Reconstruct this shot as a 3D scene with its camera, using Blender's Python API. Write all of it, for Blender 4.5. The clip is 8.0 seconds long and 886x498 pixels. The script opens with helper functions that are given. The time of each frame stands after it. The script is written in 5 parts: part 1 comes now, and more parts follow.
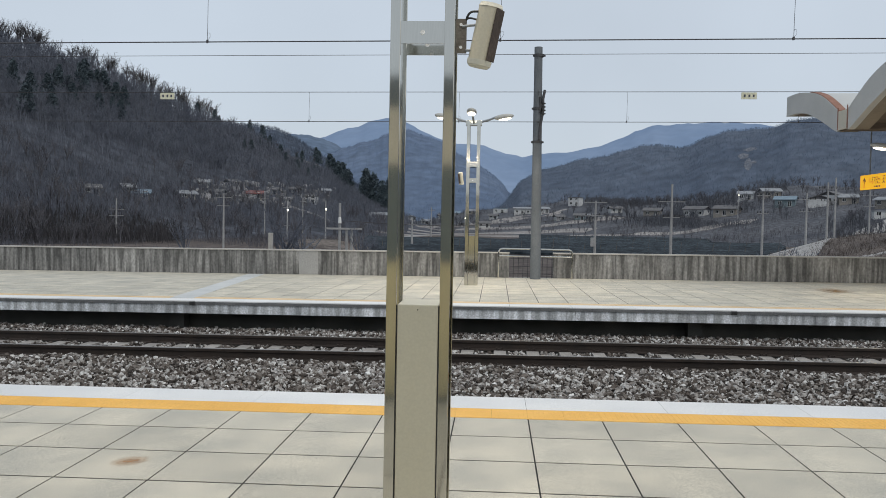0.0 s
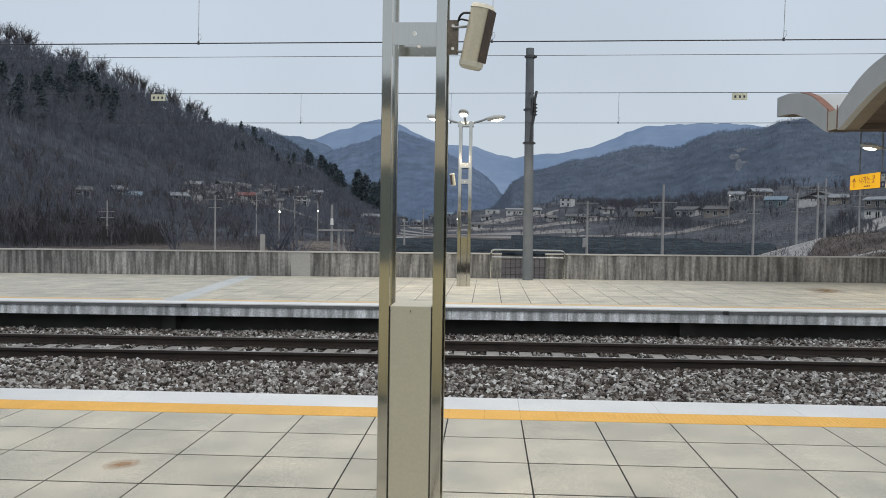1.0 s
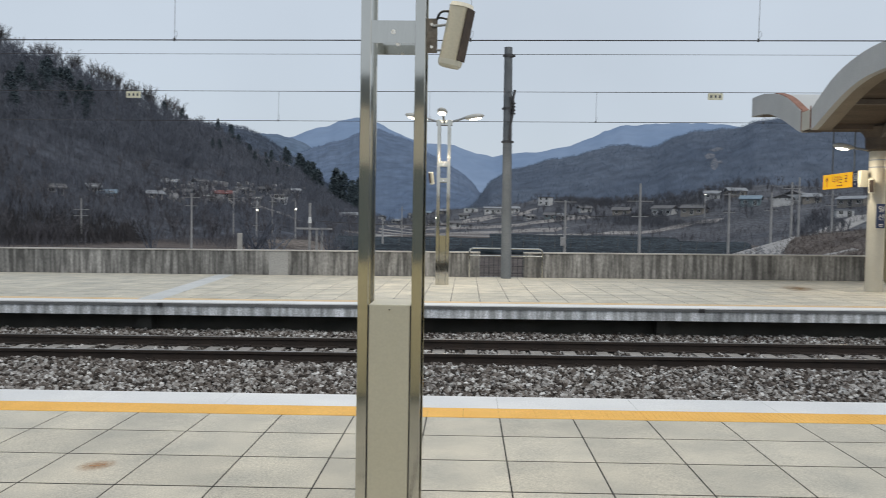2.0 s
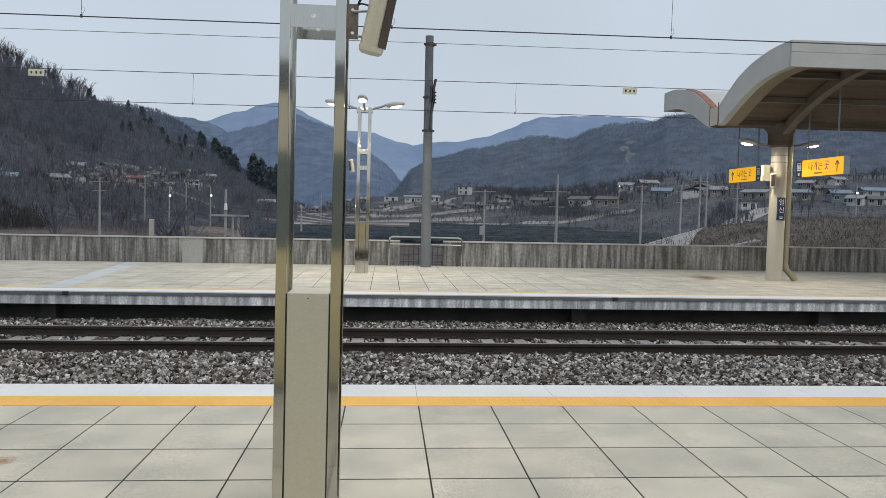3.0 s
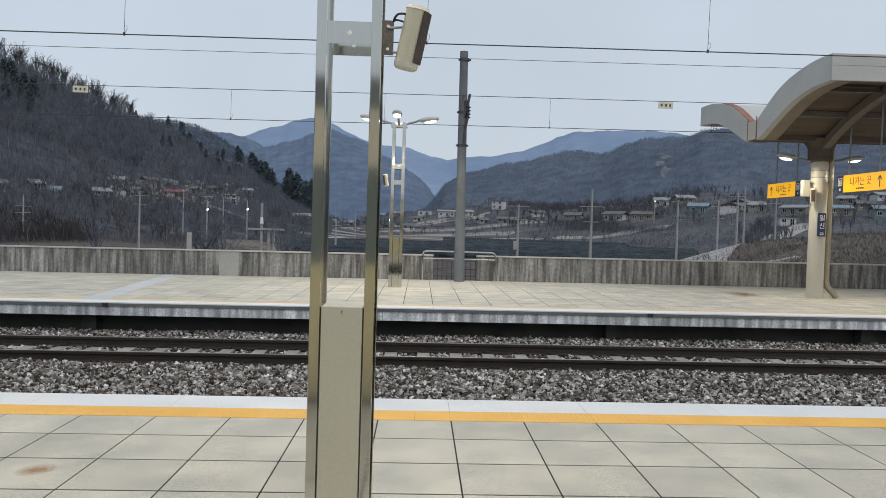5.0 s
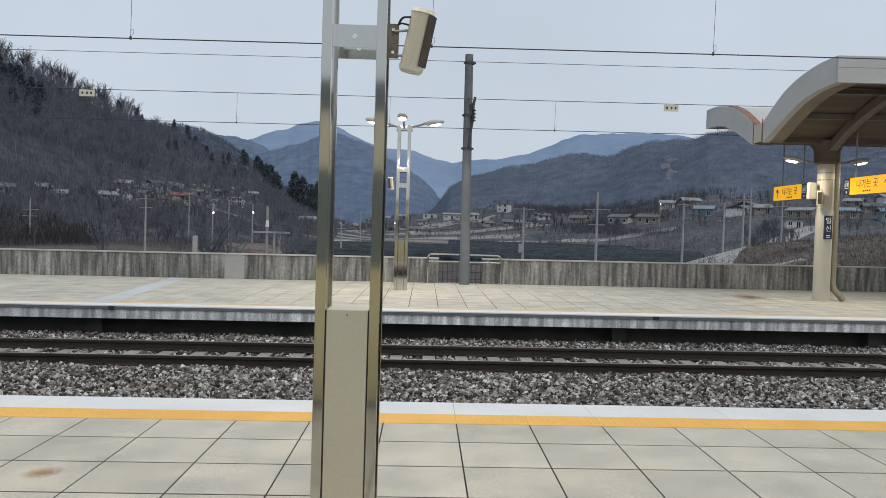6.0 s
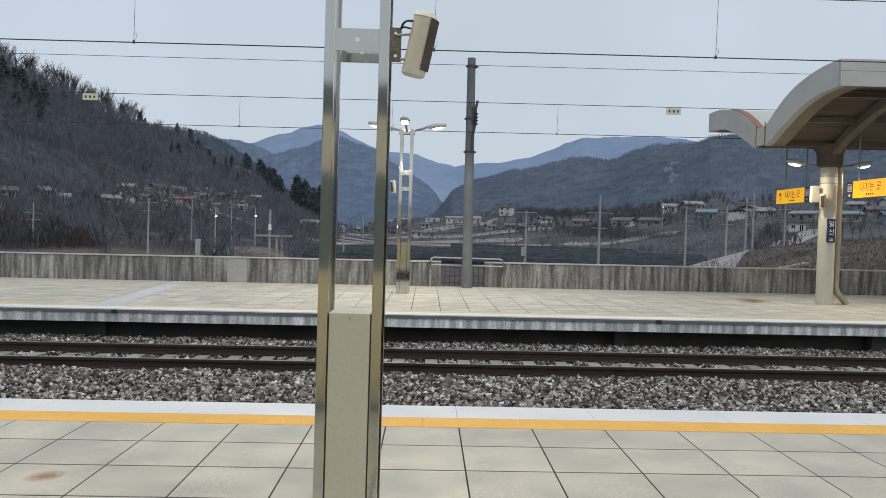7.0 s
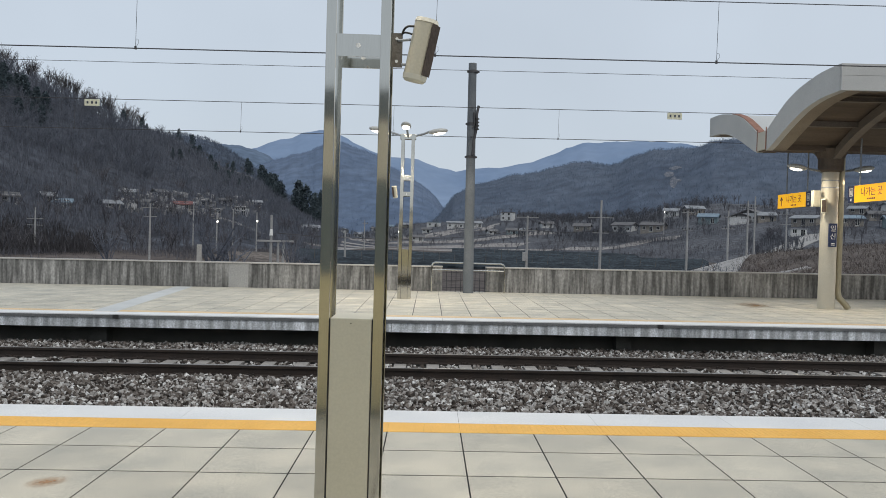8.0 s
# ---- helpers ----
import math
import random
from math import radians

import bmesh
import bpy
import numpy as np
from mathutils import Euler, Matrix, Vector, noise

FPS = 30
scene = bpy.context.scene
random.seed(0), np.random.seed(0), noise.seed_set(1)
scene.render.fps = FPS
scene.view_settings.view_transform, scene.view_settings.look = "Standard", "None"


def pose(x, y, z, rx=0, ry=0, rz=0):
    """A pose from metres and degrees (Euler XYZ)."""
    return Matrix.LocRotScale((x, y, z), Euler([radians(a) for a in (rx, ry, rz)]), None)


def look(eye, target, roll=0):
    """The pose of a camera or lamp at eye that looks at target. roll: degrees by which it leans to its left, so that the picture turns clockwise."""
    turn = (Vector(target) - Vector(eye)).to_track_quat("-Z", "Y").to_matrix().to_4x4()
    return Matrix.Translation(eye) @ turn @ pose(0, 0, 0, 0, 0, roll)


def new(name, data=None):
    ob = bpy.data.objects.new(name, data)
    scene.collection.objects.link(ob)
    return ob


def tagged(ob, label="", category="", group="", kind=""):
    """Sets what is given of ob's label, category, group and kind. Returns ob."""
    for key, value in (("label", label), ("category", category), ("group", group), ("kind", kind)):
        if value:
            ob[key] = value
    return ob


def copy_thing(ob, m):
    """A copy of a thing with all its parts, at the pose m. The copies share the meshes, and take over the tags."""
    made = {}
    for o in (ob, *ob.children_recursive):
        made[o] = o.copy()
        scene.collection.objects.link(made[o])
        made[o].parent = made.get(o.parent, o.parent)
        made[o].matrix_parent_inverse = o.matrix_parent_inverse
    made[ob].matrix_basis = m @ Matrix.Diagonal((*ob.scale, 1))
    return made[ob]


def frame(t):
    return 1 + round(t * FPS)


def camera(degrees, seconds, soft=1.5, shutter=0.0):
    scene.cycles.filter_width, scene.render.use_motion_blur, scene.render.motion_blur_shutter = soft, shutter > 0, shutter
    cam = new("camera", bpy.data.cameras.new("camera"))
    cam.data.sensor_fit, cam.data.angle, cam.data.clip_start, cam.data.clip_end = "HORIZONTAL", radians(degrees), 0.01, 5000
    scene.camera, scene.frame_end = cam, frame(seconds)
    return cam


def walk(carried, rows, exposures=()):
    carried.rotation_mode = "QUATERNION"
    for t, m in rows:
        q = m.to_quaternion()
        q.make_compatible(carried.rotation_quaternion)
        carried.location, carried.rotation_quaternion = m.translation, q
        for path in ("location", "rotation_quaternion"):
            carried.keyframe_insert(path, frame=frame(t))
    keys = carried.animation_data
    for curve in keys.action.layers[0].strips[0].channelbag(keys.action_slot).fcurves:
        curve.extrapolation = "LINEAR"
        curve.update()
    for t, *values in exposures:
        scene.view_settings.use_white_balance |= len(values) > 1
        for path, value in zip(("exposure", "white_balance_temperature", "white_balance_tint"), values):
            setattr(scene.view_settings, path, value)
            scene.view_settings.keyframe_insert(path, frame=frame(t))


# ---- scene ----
cam = camera(59.59, 8.0, soft=0.6, shutter=0.8)
walk(cam, [
    (0, pose(0.0050, 0, 1.65, 88.003, -1.076, 3.928)),
    (0.5, pose(0.0040, 0, 1.65, 88.039, -0.950, 3.713)),
    (1, pose(0.0030, 0, 1.65, 88.099, -0.893, 3.350)),
    (1.2, pose(0.0026, 0, 1.65, 88.107, -0.917, 3.072)),
    (2.3, pose(0.0004, 0, 1.65, 87.875, -0.985, -0.151)),
    (2.5, pose(0.0000, 0, 1.65, 87.441, -1.138, -2.077)),
    (3, pose(0.0000, 0, 1.65, 87.299, -1.552, -4.155)),
    (3.5, pose(0.0000, 0, 1.65, 87.709, -1.800, -3.511)),
    (4, pose(0.0000, 0, 1.65, 87.944, -1.781, -2.660)),
    (4.5, pose(0.0000, 0, 1.65, 88.142, -1.771, -2.065)),
    (6, pose(0.0000, 0, 1.65, 88.507, -1.725, -1.280)),
    (6.5, pose(0.0000, 0, 1.65, 88.623, -1.699, -1.197)),
    (7, pose(0.0000, 0, 1.65, 88.755, -1.714, -1.099)),
    (7.5, pose(0.0000, 0, 1.65, 88.940, -1.686, -1.049)),
    (8, pose(0.0000, 0, 1.65, 89.123, -1.635, -1.003)),
])

# ---- world and light: overcast dusk ----
GRADE = 0.008          # the line climbs by 8 per mille along x
ALONG = (-22.0, 24.0)  # stretch of the platforms that is built

world = bpy.data.worlds.new("overcast")
scene.world = world
world.use_nodes = True
wn, wl = world.node_tree.nodes, world.node_tree.links
bg = wn["Background"]
sky = wn.new("ShaderNodeTexSky")
sky.sky_type, sky.sun_disc = "NISHITA", False
sky.sun_elevation, sky.sun_rotation = radians(14), radians(150)
cloud = wn.new("ShaderNodeMix")
cloud.data_type = "RGBA"
cloud.inputs[0].default_value = 0.9
cloud.inputs[7].default_value = (5.9, 6.6, 7.5, 1)
wl.new(sky.outputs[0], cloud.inputs[6])
streaks, tone, tint = wn.new("ShaderNodeTexNoise"), wn.new("ShaderNodeMapRange"), wn.new("ShaderNodeMix")
streaks.inputs["Scale"].default_value, streaks.inputs["Detail"].default_value = 2.2, 4
tone.inputs[1].default_value, tone.inputs[2].default_value, tone.inputs[3].default_value, tone.inputs[4].default_value = 0.3, 0.7, 0.95, 1.07
tint.data_type, tint.blend_type = "RGBA", "MULTIPLY"
tint.inputs[0].default_value = 1
wl.new(streaks.outputs[0], tone.inputs[0])
wl.new(cloud.outputs[2], tint.inputs[6])
wl.new(tone.outputs[0], tint.inputs[7])
wl.new(tint.outputs[2], bg.inputs[0])
bg.inputs[1].default_value = 0.1

sun = new("sun", bpy.data.lights.new("sun", "SUN"))
sun.data.energy, sun.data.angle, sun.data.color = 1.2, radians(40), (1.0, 0.94, 0.84)
sun.matrix_world = look((0, 0, 60), (-20, 34, 0))


# ---- materials ----
def surf(name, c1, c2, scale=3.0, rough=0.8, metal=0.0, bump=0.15, fine=60.0, grain=0.25, spread=0.5, stretch=(1, 1, 1), jitter=0.0, island=0.0, shape=0.02, spec=0.5, drip=0.0, runs=4.5):
    """Two colours mixed by a coarse noise, a finer grain over it, and fine relief."""
    m = bpy.data.materials.new(name)
    m.use_nodes = True
    n, l = m.node_tree.nodes, m.node_tree.links
    p = n["Principled BSDF"]
    tc = n.new("ShaderNodeNewGeometry")
    mp = n.new("ShaderNodeMapping")
    mp.inputs["Scale"].default_value = stretch
    l.new(tc.outputs["Position"], mp.inputs["Vector"])
    a, b = n.new("ShaderNodeTexNoise"), n.new("ShaderNodeTexNoise")
    for t, sc, det in ((a, scale, 5), (b, fine, 3)):
        t.inputs["Scale"].default_value, t.inputs["Detail"].default_value = sc, det
        l.new(mp.outputs[0], t.inputs["Vector"])
    ramp = n.new("ShaderNodeMapRange")
    ramp.inputs[1].default_value, ramp.inputs[2].default_value = 0.5 - spread / 2, 0.5 + spread / 2
    l.new(a.outputs[0], ramp.inputs[0])
    mix = n.new("ShaderNodeMix")
    mix.data_type = "RGBA"
    mix.inputs[6].default_value, mix.inputs[7].default_value = (*c1, 1), (*c2, 1)
    l.new(ramp.outputs[0], mix.inputs[0])
    val = n.new("ShaderNodeMapRange")
    val.inputs[1].default_value, val.inputs[2].default_value = 0.3, 0.7
    val.inputs[3].default_value, val.inputs[4].default_value = 1 - grain, 1 + grain
    l.new(b.outputs[0], val.inputs[0])
    mul = n.new("ShaderNodeMix")
    mul.data_type, mul.blend_type = "RGBA", "MULTIPLY"
    mul.inputs[0].default_value = 1
    l.new(mix.outputs[2], mul.inputs[6])
    l.new(val.outputs[0], mul.inputs[7])
    last = mul.outputs[2]
    if drip:
        dm, dn, dr, d2 = n.new("ShaderNodeMapping"), n.new("ShaderNodeTexNoise"), n.new("ShaderNodeMapRange"), n.new("ShaderNodeMix")
        dm.inputs["Scale"].default_value = (1, 1, 0.08)
        dn.inputs["Scale"].default_value, dn.inputs["Detail"].default_value = runs, 7
        dr.inputs[1].default_value, dr.inputs[2].default_value, dr.inputs[3].default_value, dr.inputs[4].default_value = 0.4, 0.62, 1 - drip, 1 + drip * 0.35
        d2.data_type, d2.blend_type = "RGBA", "MULTIPLY"
        d2.inputs[0].default_value = 1
        l.new(tc.outputs["Position"], dm.inputs[0])
        l.new(dm.outputs[0], dn.inputs["Vector"])
        l.new(dn.outputs[0], dr.inputs[0])
        l.new(last, d2.inputs[6])
        l.new(dr.outputs[0], d2.inputs[7])
        last = d2.outputs[2]
    if jitter or island:
        src = n.new("ShaderNodeObjectInfo").outputs["Random"] if jitter else n.new("ShaderNodeNewGeometry").outputs["Random Per Island"]
        amount = jitter or island
        jr = n.new("ShaderNodeMapRange")
        jr.inputs[3].default_value, jr.inputs[4].default_value = 1 - amount, 1 + amount
        l.new(src, jr.inputs[0])
        m2 = n.new("ShaderNodeMix")
        m2.data_type, m2.blend_type = "RGBA", "MULTIPLY"
        m2.inputs[0].default_value = 1
        l.new(last, m2.inputs[6])
        l.new(jr.outputs[0], m2.inputs[7])
        last = m2.outputs[2]
    l.new(last, p.inputs["Base Color"])
    p.inputs["Roughness"].default_value, p.inputs["Metallic"].default_value = rough, metal
    p.inputs["Specular IOR Level"].default_value = spec
    if bump:
        bp = n.new("ShaderNodeBump")
        bp.inputs["Strength"].default_value, bp.inputs["Distance"].default_value = bump, shape
        l.new(b.outputs[0], bp.inputs["Height"])
        l.new(bp.outputs[0], p.inputs["Normal"])
    return m


def glow(name, colour, strength):
    m = bpy.data.materials.new(name)
    m.use_nodes = True
    p = m.node_tree.nodes["Principled BSDF"]
    p.inputs["Base Color"].default_value = (*colour, 1)
    p.inputs["Emission Color"].default_value, p.inputs["Emission Strength"].default_value = (*colour, 1), strength
    return m


def stone_mix(name, stops):
    """Broken stones: one colour a stone out of a range, with a fine grain and relief."""
    m = bpy.data.materials.new(name)
    m.use_nodes = True
    n, l = m.node_tree.nodes, m.node_tree.links
    p, geo, ramp = n["Principled BSDF"], n.new("ShaderNodeNewGeometry"), n.new("ShaderNodeValToRGB")
    el = ramp.color_ramp.elements
    el[0].position, el[0].color = stops[0][0], (*stops[0][1], 1)
    el[1].position, el[1].color = stops[-1][0], (*stops[-1][1], 1)
    for pos, colour in stops[1:-1]:
        el.new(pos).color = (*colour, 1)
    l.new(geo.outputs["Random Per Island"], ramp.inputs[0])
    nz, rg, mul, bp = n.new("ShaderNodeTexNoise"), n.new("ShaderNodeMapRange"), n.new("ShaderNodeMix"), n.new("ShaderNodeBump")
    nz.inputs["Scale"].default_value, nz.inputs["Detail"].default_value = 45, 3
    l.new(geo.outputs["Position"], nz.inputs["Vector"])
    rg.inputs[1].default_value, rg.inputs[2].default_value, rg.inputs[3].default_value, rg.inputs[4].default_value = 0.3, 0.7, 0.78, 1.22
    l.new(nz.outputs[0], rg.inputs[0])
    mul.data_type, mul.blend_type = "RGBA", "MULTIPLY"
    mul.inputs[0].default_value = 1
    l.new(ramp.outputs[0], mul.inputs[6]), l.new(rg.outputs[0], mul.inputs[7]), l.new(mul.outputs[2], p.inputs["Base Color"])
    p.inputs["Roughness"].default_value, p.inputs["Specular IOR Level"].default_value = 0.85, 0.3
    bp.inputs["Strength"].default_value, bp.inputs["Distance"].default_value = 0.25, 0.006
    l.new(nz.outputs[0], bp.inputs["Height"]), l.new(bp.outputs[0], p.inputs["Normal"])
    return m


GRANITE = surf("granite_tile", (0.385, 0.372, 0.325), (0.62, 0.574, 0.472), 1.7, 0.75, 0, 0.1, 140, 0.34, 0.5, jitter=0.07, shape=0.004)
JOINT = surf("joint_mortar", (0.016, 0.015, 0.014), (0.035, 0.033, 0.03), 5, 0.95)
EDGE_WHITE = surf("edge_stone", (0.66, 0.67, 0.68), (0.78, 0.78, 0.77), 1.2, 0.7, 0, 0.1, 90, 0.1, jitter=0.05, shape=0.004)
TACTILE = surf("tactile_yellow", (0.80, 0.44, 0.085), (0.88, 0.51, 0.12), 2.5, 0.65, 0, 0.1, 60, 0.1, jitter=0.03)
TACTILE_WORN = surf("tactile_worn", (0.60, 0.42, 0.22), (0.70, 0.56, 0.36), 2.5, 0.7, 0, 0.1, 60, 0.12, jitter=0.08)
FASCIA = surf("stained_fascia", (0.46, 0.485, 0.51), (0.80, 0.83, 0.86), 1.3, 0.8, 0, 0.1, 30, 0.25, 0.4, jitter=0.06, drip=0.5, runs=6.5)
DARK_CONCRETE = surf("dark_grey_concrete", (0.06, 0.063, 0.058), (0.12, 0.118, 0.11), 1.5, 0.9)
CONCRETE = surf("weathered_concrete", (0.15, 0.15, 0.147), (0.33, 0.325, 0.313), 0.7, 0.9, 0, 0.2, 18, 0.25, 0.5, stretch=(1, 1, 0.6), jitter=0.09, drip=0.58, runs=8.0)
CONCRETE_NEW = surf("patched_concrete", (0.30, 0.30, 0.295), (0.38, 0.38, 0.37), 1.5, 0.9, 0, 0.1, 24, 0.15)
COPING = surf("coping", (0.36, 0.35, 0.33), (0.48, 0.46, 0.43), 2, 0.9)
BALLAST = stone_mix("ballast_stone", ((0.0, (0.026, 0.021, 0.018)), (0.24, (0.085, 0.070, 0.060)), (0.5, (0.19, 0.168, 0.152)), (0.8, (0.37, 0.355, 0.34)), (1.0, (0.66, 0.655, 0.64))))
BALLAST_BED = surf("ballast_bed", (0.02, 0.018, 0.016), (0.05, 0.045, 0.04), 9, 0.95, 0, 0.5, 40, 0.4)
RUST = surf("rail_rust", (0.016, 0.012, 0.010), (0.034, 0.023, 0.018), 4, 0.8, 0.0)
RAIL_HEAD = surf("rail_head", (0.34, 0.32, 0.30), (0.45, 0.43, 0.40), 3, 0.35, 0.9, 0.02)
SLEEPER = surf("sleeper_concrete", (0.22, 0.205, 0.19), (0.34, 0.32, 0.30), 4, 0.9, jitter=0.12)
STEEL = surf("brushed_stainless", (0.54, 0.53, 0.485), (0.60, 0.59, 0.54), 2, 0.085, 1.0, 0.03, 220, 0.03, stretch=(1, 1, 0.05), shape=0.001)
PUTTY = surf("putty_paint", (0.48, 0.46, 0.37), (0.53, 0.505, 0.41), 1.5, 0.5, 0, 0.02, 80, 0.04)
CREAM = surf("cream_plastic", (0.52, 0.48, 0.37), (0.58, 0.54, 0.43), 3, 0.45, 0, 0.02, 80, 0.05)
CREAM_PALE = surf("cream_cap", (0.62, 0.60, 0.51), (0.66, 0.64, 0.55), 3, 0.45, 0, 0, 60, 0.03)
GRILLE = surf("speaker_grille", (0.05, 0.035, 0.028), (0.09, 0.065, 0.05), 8, 0.6)
BLACK = surf("black_rubber", (0.015, 0.015, 0.016), (0.03, 0.03, 0.03), 8, 0.6)
WIRE = surf("dark_wire", (0.05, 0.05, 0.055), (0.08, 0.08, 0.085), 5, 0.6, 0.3)
GALV = surf("galvanised_steel", (0.22, 0.24, 0.26), (0.34, 0.36, 0.38), 2.5, 0.55, 0.5, 0.05)
MAST = surf("mast_concrete", (0.105, 0.118, 0.132), (0.16, 0.175, 0.19), 2.0, 0.8, 0, 0.1, 30, 0.15)
CANOPY_WHITE = surf("canopy_cladding", (0.45, 0.455, 0.445), (0.54, 0.54, 0.52), 1.2, 0.5, 0, 0.03, 40, 0.06)
CANOPY_RUST = surf("rusty_seam", (0.20, 0.09, 0.06), (0.34, 0.18, 0.13), 4, 0.8)
SOFFIT = surf("soffit_brown", (0.07, 0.054, 0.042), (0.14, 0.108, 0.082), 1.4, 0.7, 0, 0.05, 30, 0.2, stretch=(0.4, 3, 3))
RIB = surf("canopy_rib", (0.14, 0.118, 0.098), (0.19, 0.162, 0.135), 2, 0.6)
END_RIB = surf("tan_rib", (0.20, 0.165, 0.125), (0.27, 0.225, 0.175), 2, 0.6, 0, 0.03, 30, 0.1)
COLUMN = surf("column_paint", (0.48, 0.45, 0.37), (0.56, 0.53, 0.45), 1.6, 0.5, 0, 0.03, 40, 0.06)
PIPE = surf("bronze_pipe", (0.30, 0.265, 0.18), (0.40, 0.355, 0.25), 1.5, 0.35, 0.6, 0.03, 40, 0.08, stretch=(1, 1, 0.2))
NOSING = surf("rubber_nosing", (0.10, 0.105, 0.108), (0.17, 0.175, 0.178), 2.5, 0.8, 0, 0.1, 40, 0.2)
LAMP_GLOW = glow("lamp_glass", (1.0, 0.93, 0.78), 4.0)
LAMP_SHELL = surf("lamp_shell", (0.42, 0.42, 0.40), (0.5, 0.5, 0.47), 3, 0.5)
BRACKET = surf("bracket_steel", (0.12, 0.105, 0.085), (0.19, 0.165, 0.135), 6, 0.5, 0.3)
SIGN_YELLOW = glow("sign_yellow", (0.95, 0.47, 0.012), 0.6)
SIGN_NAVY = surf("sign_navy", (0.015, 0.03, 0.09), (0.025, 0.04, 0.11), 3, 0.4)
PAINT_WHITE = surf("sign_white", (0.75, 0.75, 0.73), (0.8, 0.8, 0.78), 3, 0.5)
BLUE_INK = surf("sign_ink", (0.03, 0.04, 0.07), (0.04, 0.05, 0.08), 3, 0.5)
PATCH = surf("pale_strip", (0.46, 0.475, 0.475), (0.58, 0.59, 0.58), 1.5, 0.6, 0, 0.1, 60, 0.15)
TAG_YELLOW = surf("tag_yellow", (0.58, 0.57, 0.42), (0.64, 0.63, 0.5), 3, 0.6)
CAR_BODY = surf("carriage_paint", (0.84, 0.71, 0.42), (0.88, 0.76, 0.47), 2, 0.4)
CAR_GLASS = surf("carriage_window_band", (0.22, 0.25, 0.24), (0.26, 0.29, 0.28), 2, 0.12)
CAR_UPPER = surf("carriage_pale_paint", (0.84, 0.77, 0.62), (0.88, 0.81, 0.66), 2, 0.4)
CAR_ROOF = surf("carriage_roof", (0.17, 0.20, 0.215), (0.22, 0.25, 0.265), 2, 0.5)
CAR_DARK = surf("carriage_dark", (0.07, 0.07, 0.068), (0.10, 0.10, 0.096), 2, 0.6)


# ---- building helpers ----
def bm_box(bm, x0, x1, y0, y1, z0, z1, bevel=0.0):
    r = bmesh.ops.create_cube(bm, size=1, matrix=Matrix.LocRotScale(((x0 + x1) / 2, (y0 + y1) / 2, (z0 + z1) / 2), None, (x1 - x0, y1 - y0, z1 - z0)))
    if bevel:
        edges = list({e for v in r["verts"] for e in v.link_edges})
        bmesh.ops.bevel(bm, geom=edges, offset=bevel, segments=2, affect="EDGES", profile=0.5)
    return bm


def bm_rod(bm, a, b, r1, r2=None, seg=8):
    a, b = Vector(a), Vector(b)
    d = b - a
    m = Matrix.Translation((a + b) / 2) @ d.to_track_quat("Z", "Y").to_matrix().to_4x4()
    bmesh.ops.create_cone(bm, cap_ends=True, segments=seg, radius1=r1, radius2=r1 if r2 is None else r2, depth=d.length, matrix=m)
    return bm


def bm_path(bm, points, r, seg=8):
    """One closed tube swept along a bent line, mitred at the bends."""
    p = [Vector(q) for q in points]
    rings, side = [], None
    for i, q in enumerate(p):
        d = ((p[min(i + 1, len(p) - 1)] - q).normalized() + (q - p[max(i - 1, 0)]).normalized()).normalized()
        side = (side - d * side.dot(d)).normalized() if side else d.orthogonal().normalized()
        up = d.cross(side)
        rings.append([bm.verts.new(q + r * (math.cos(k * 2 * math.pi / seg) * side + math.sin(k * 2 * math.pi / seg) * up)) for k in range(seg)])
    for a, b in zip(rings, rings[1:]):
        for k in range(seg):
            bm.faces.new((a[k], a[(k + 1) % seg], b[(k + 1) % seg], b[k]))
    bm.faces.new(rings[0][::-1]), bm.faces.new(rings[-1])
    return bm


def bm_prism(bm, outline, axis, d0, d1):
    """A closed outline of (u, v) pushed from d0 to d1 along axis x (u=y, v=z) or y (u=x, v=z)."""
    place = (lambda u, v, d: (d, u, v)) if axis == "x" else (lambda u, v, d: (u, d, v))
    a = [bm.verts.new(place(u, v, d0)) for u, v in outline]
    b = [bm.verts.new(place(u, v, d1)) for u, v in outline]
    bm.faces.new(a), bm.faces.new(b[::-1])
    for i in range(len(a)):
        j = (i + 1) % len(a)
        bm.faces.new((a[j], a[i], b[i], b[j]))
    bmesh.ops.recalc_face_normals(bm, faces=bm.faces)
    return bm


def curve_points(points, n):
    """Evenly spaced points on a smooth line through a few given ones."""
    p = np.array(points)
    t = np.linspace(0, len(p) - 1, n)
    out = []
    for s in t:
        i = min(int(s), len(p) - 2)
        u = s - i
        a, b, c, d = p[max(i - 1, 0)], p[i], p[i + 1], p[min(i + 2, len(p) - 1)]
        out.append(tuple(0.5 * (2 * b + (c - a) * u + (2 * a - 5 * b + 4 * c - d) * u * u + (3 * b - a - 3 * c + d) * u ** 3)))
    return out


def climb(bm):
    """Lets a long piece follow the line's gradient."""
    for v in bm.verts:
        v.co.z += GRADE * v.co.x
    return bm


def mesh_of(name, bm, material):
    me = bpy.data.meshes.new(name)
    bm.to_mesh(me)
    bm.free()
    me.materials.append(material)
    return me


def part(name, bm, material, parent=None, label="", smooth=False):
    me = mesh_of(name, bm, material)
    if smooth:
        me.shade_smooth()
    ob = new(name, me)
    ob.parent = parent
    if label:
        tagged(ob, label)
    return ob


def thing(name, x, y, z, label, category, group="", kind="", turn=0.0):
    ob = new(name)
    ob.empty_display_size = 0.2
    ob.matrix_world = pose(x, y, z, 0, 0, turn)
    return tagged(ob, label, category, group, kind)


def setting(name, bm, material, label, category):
    return tagged(part(name, bm, material), label, category, "", "structure")


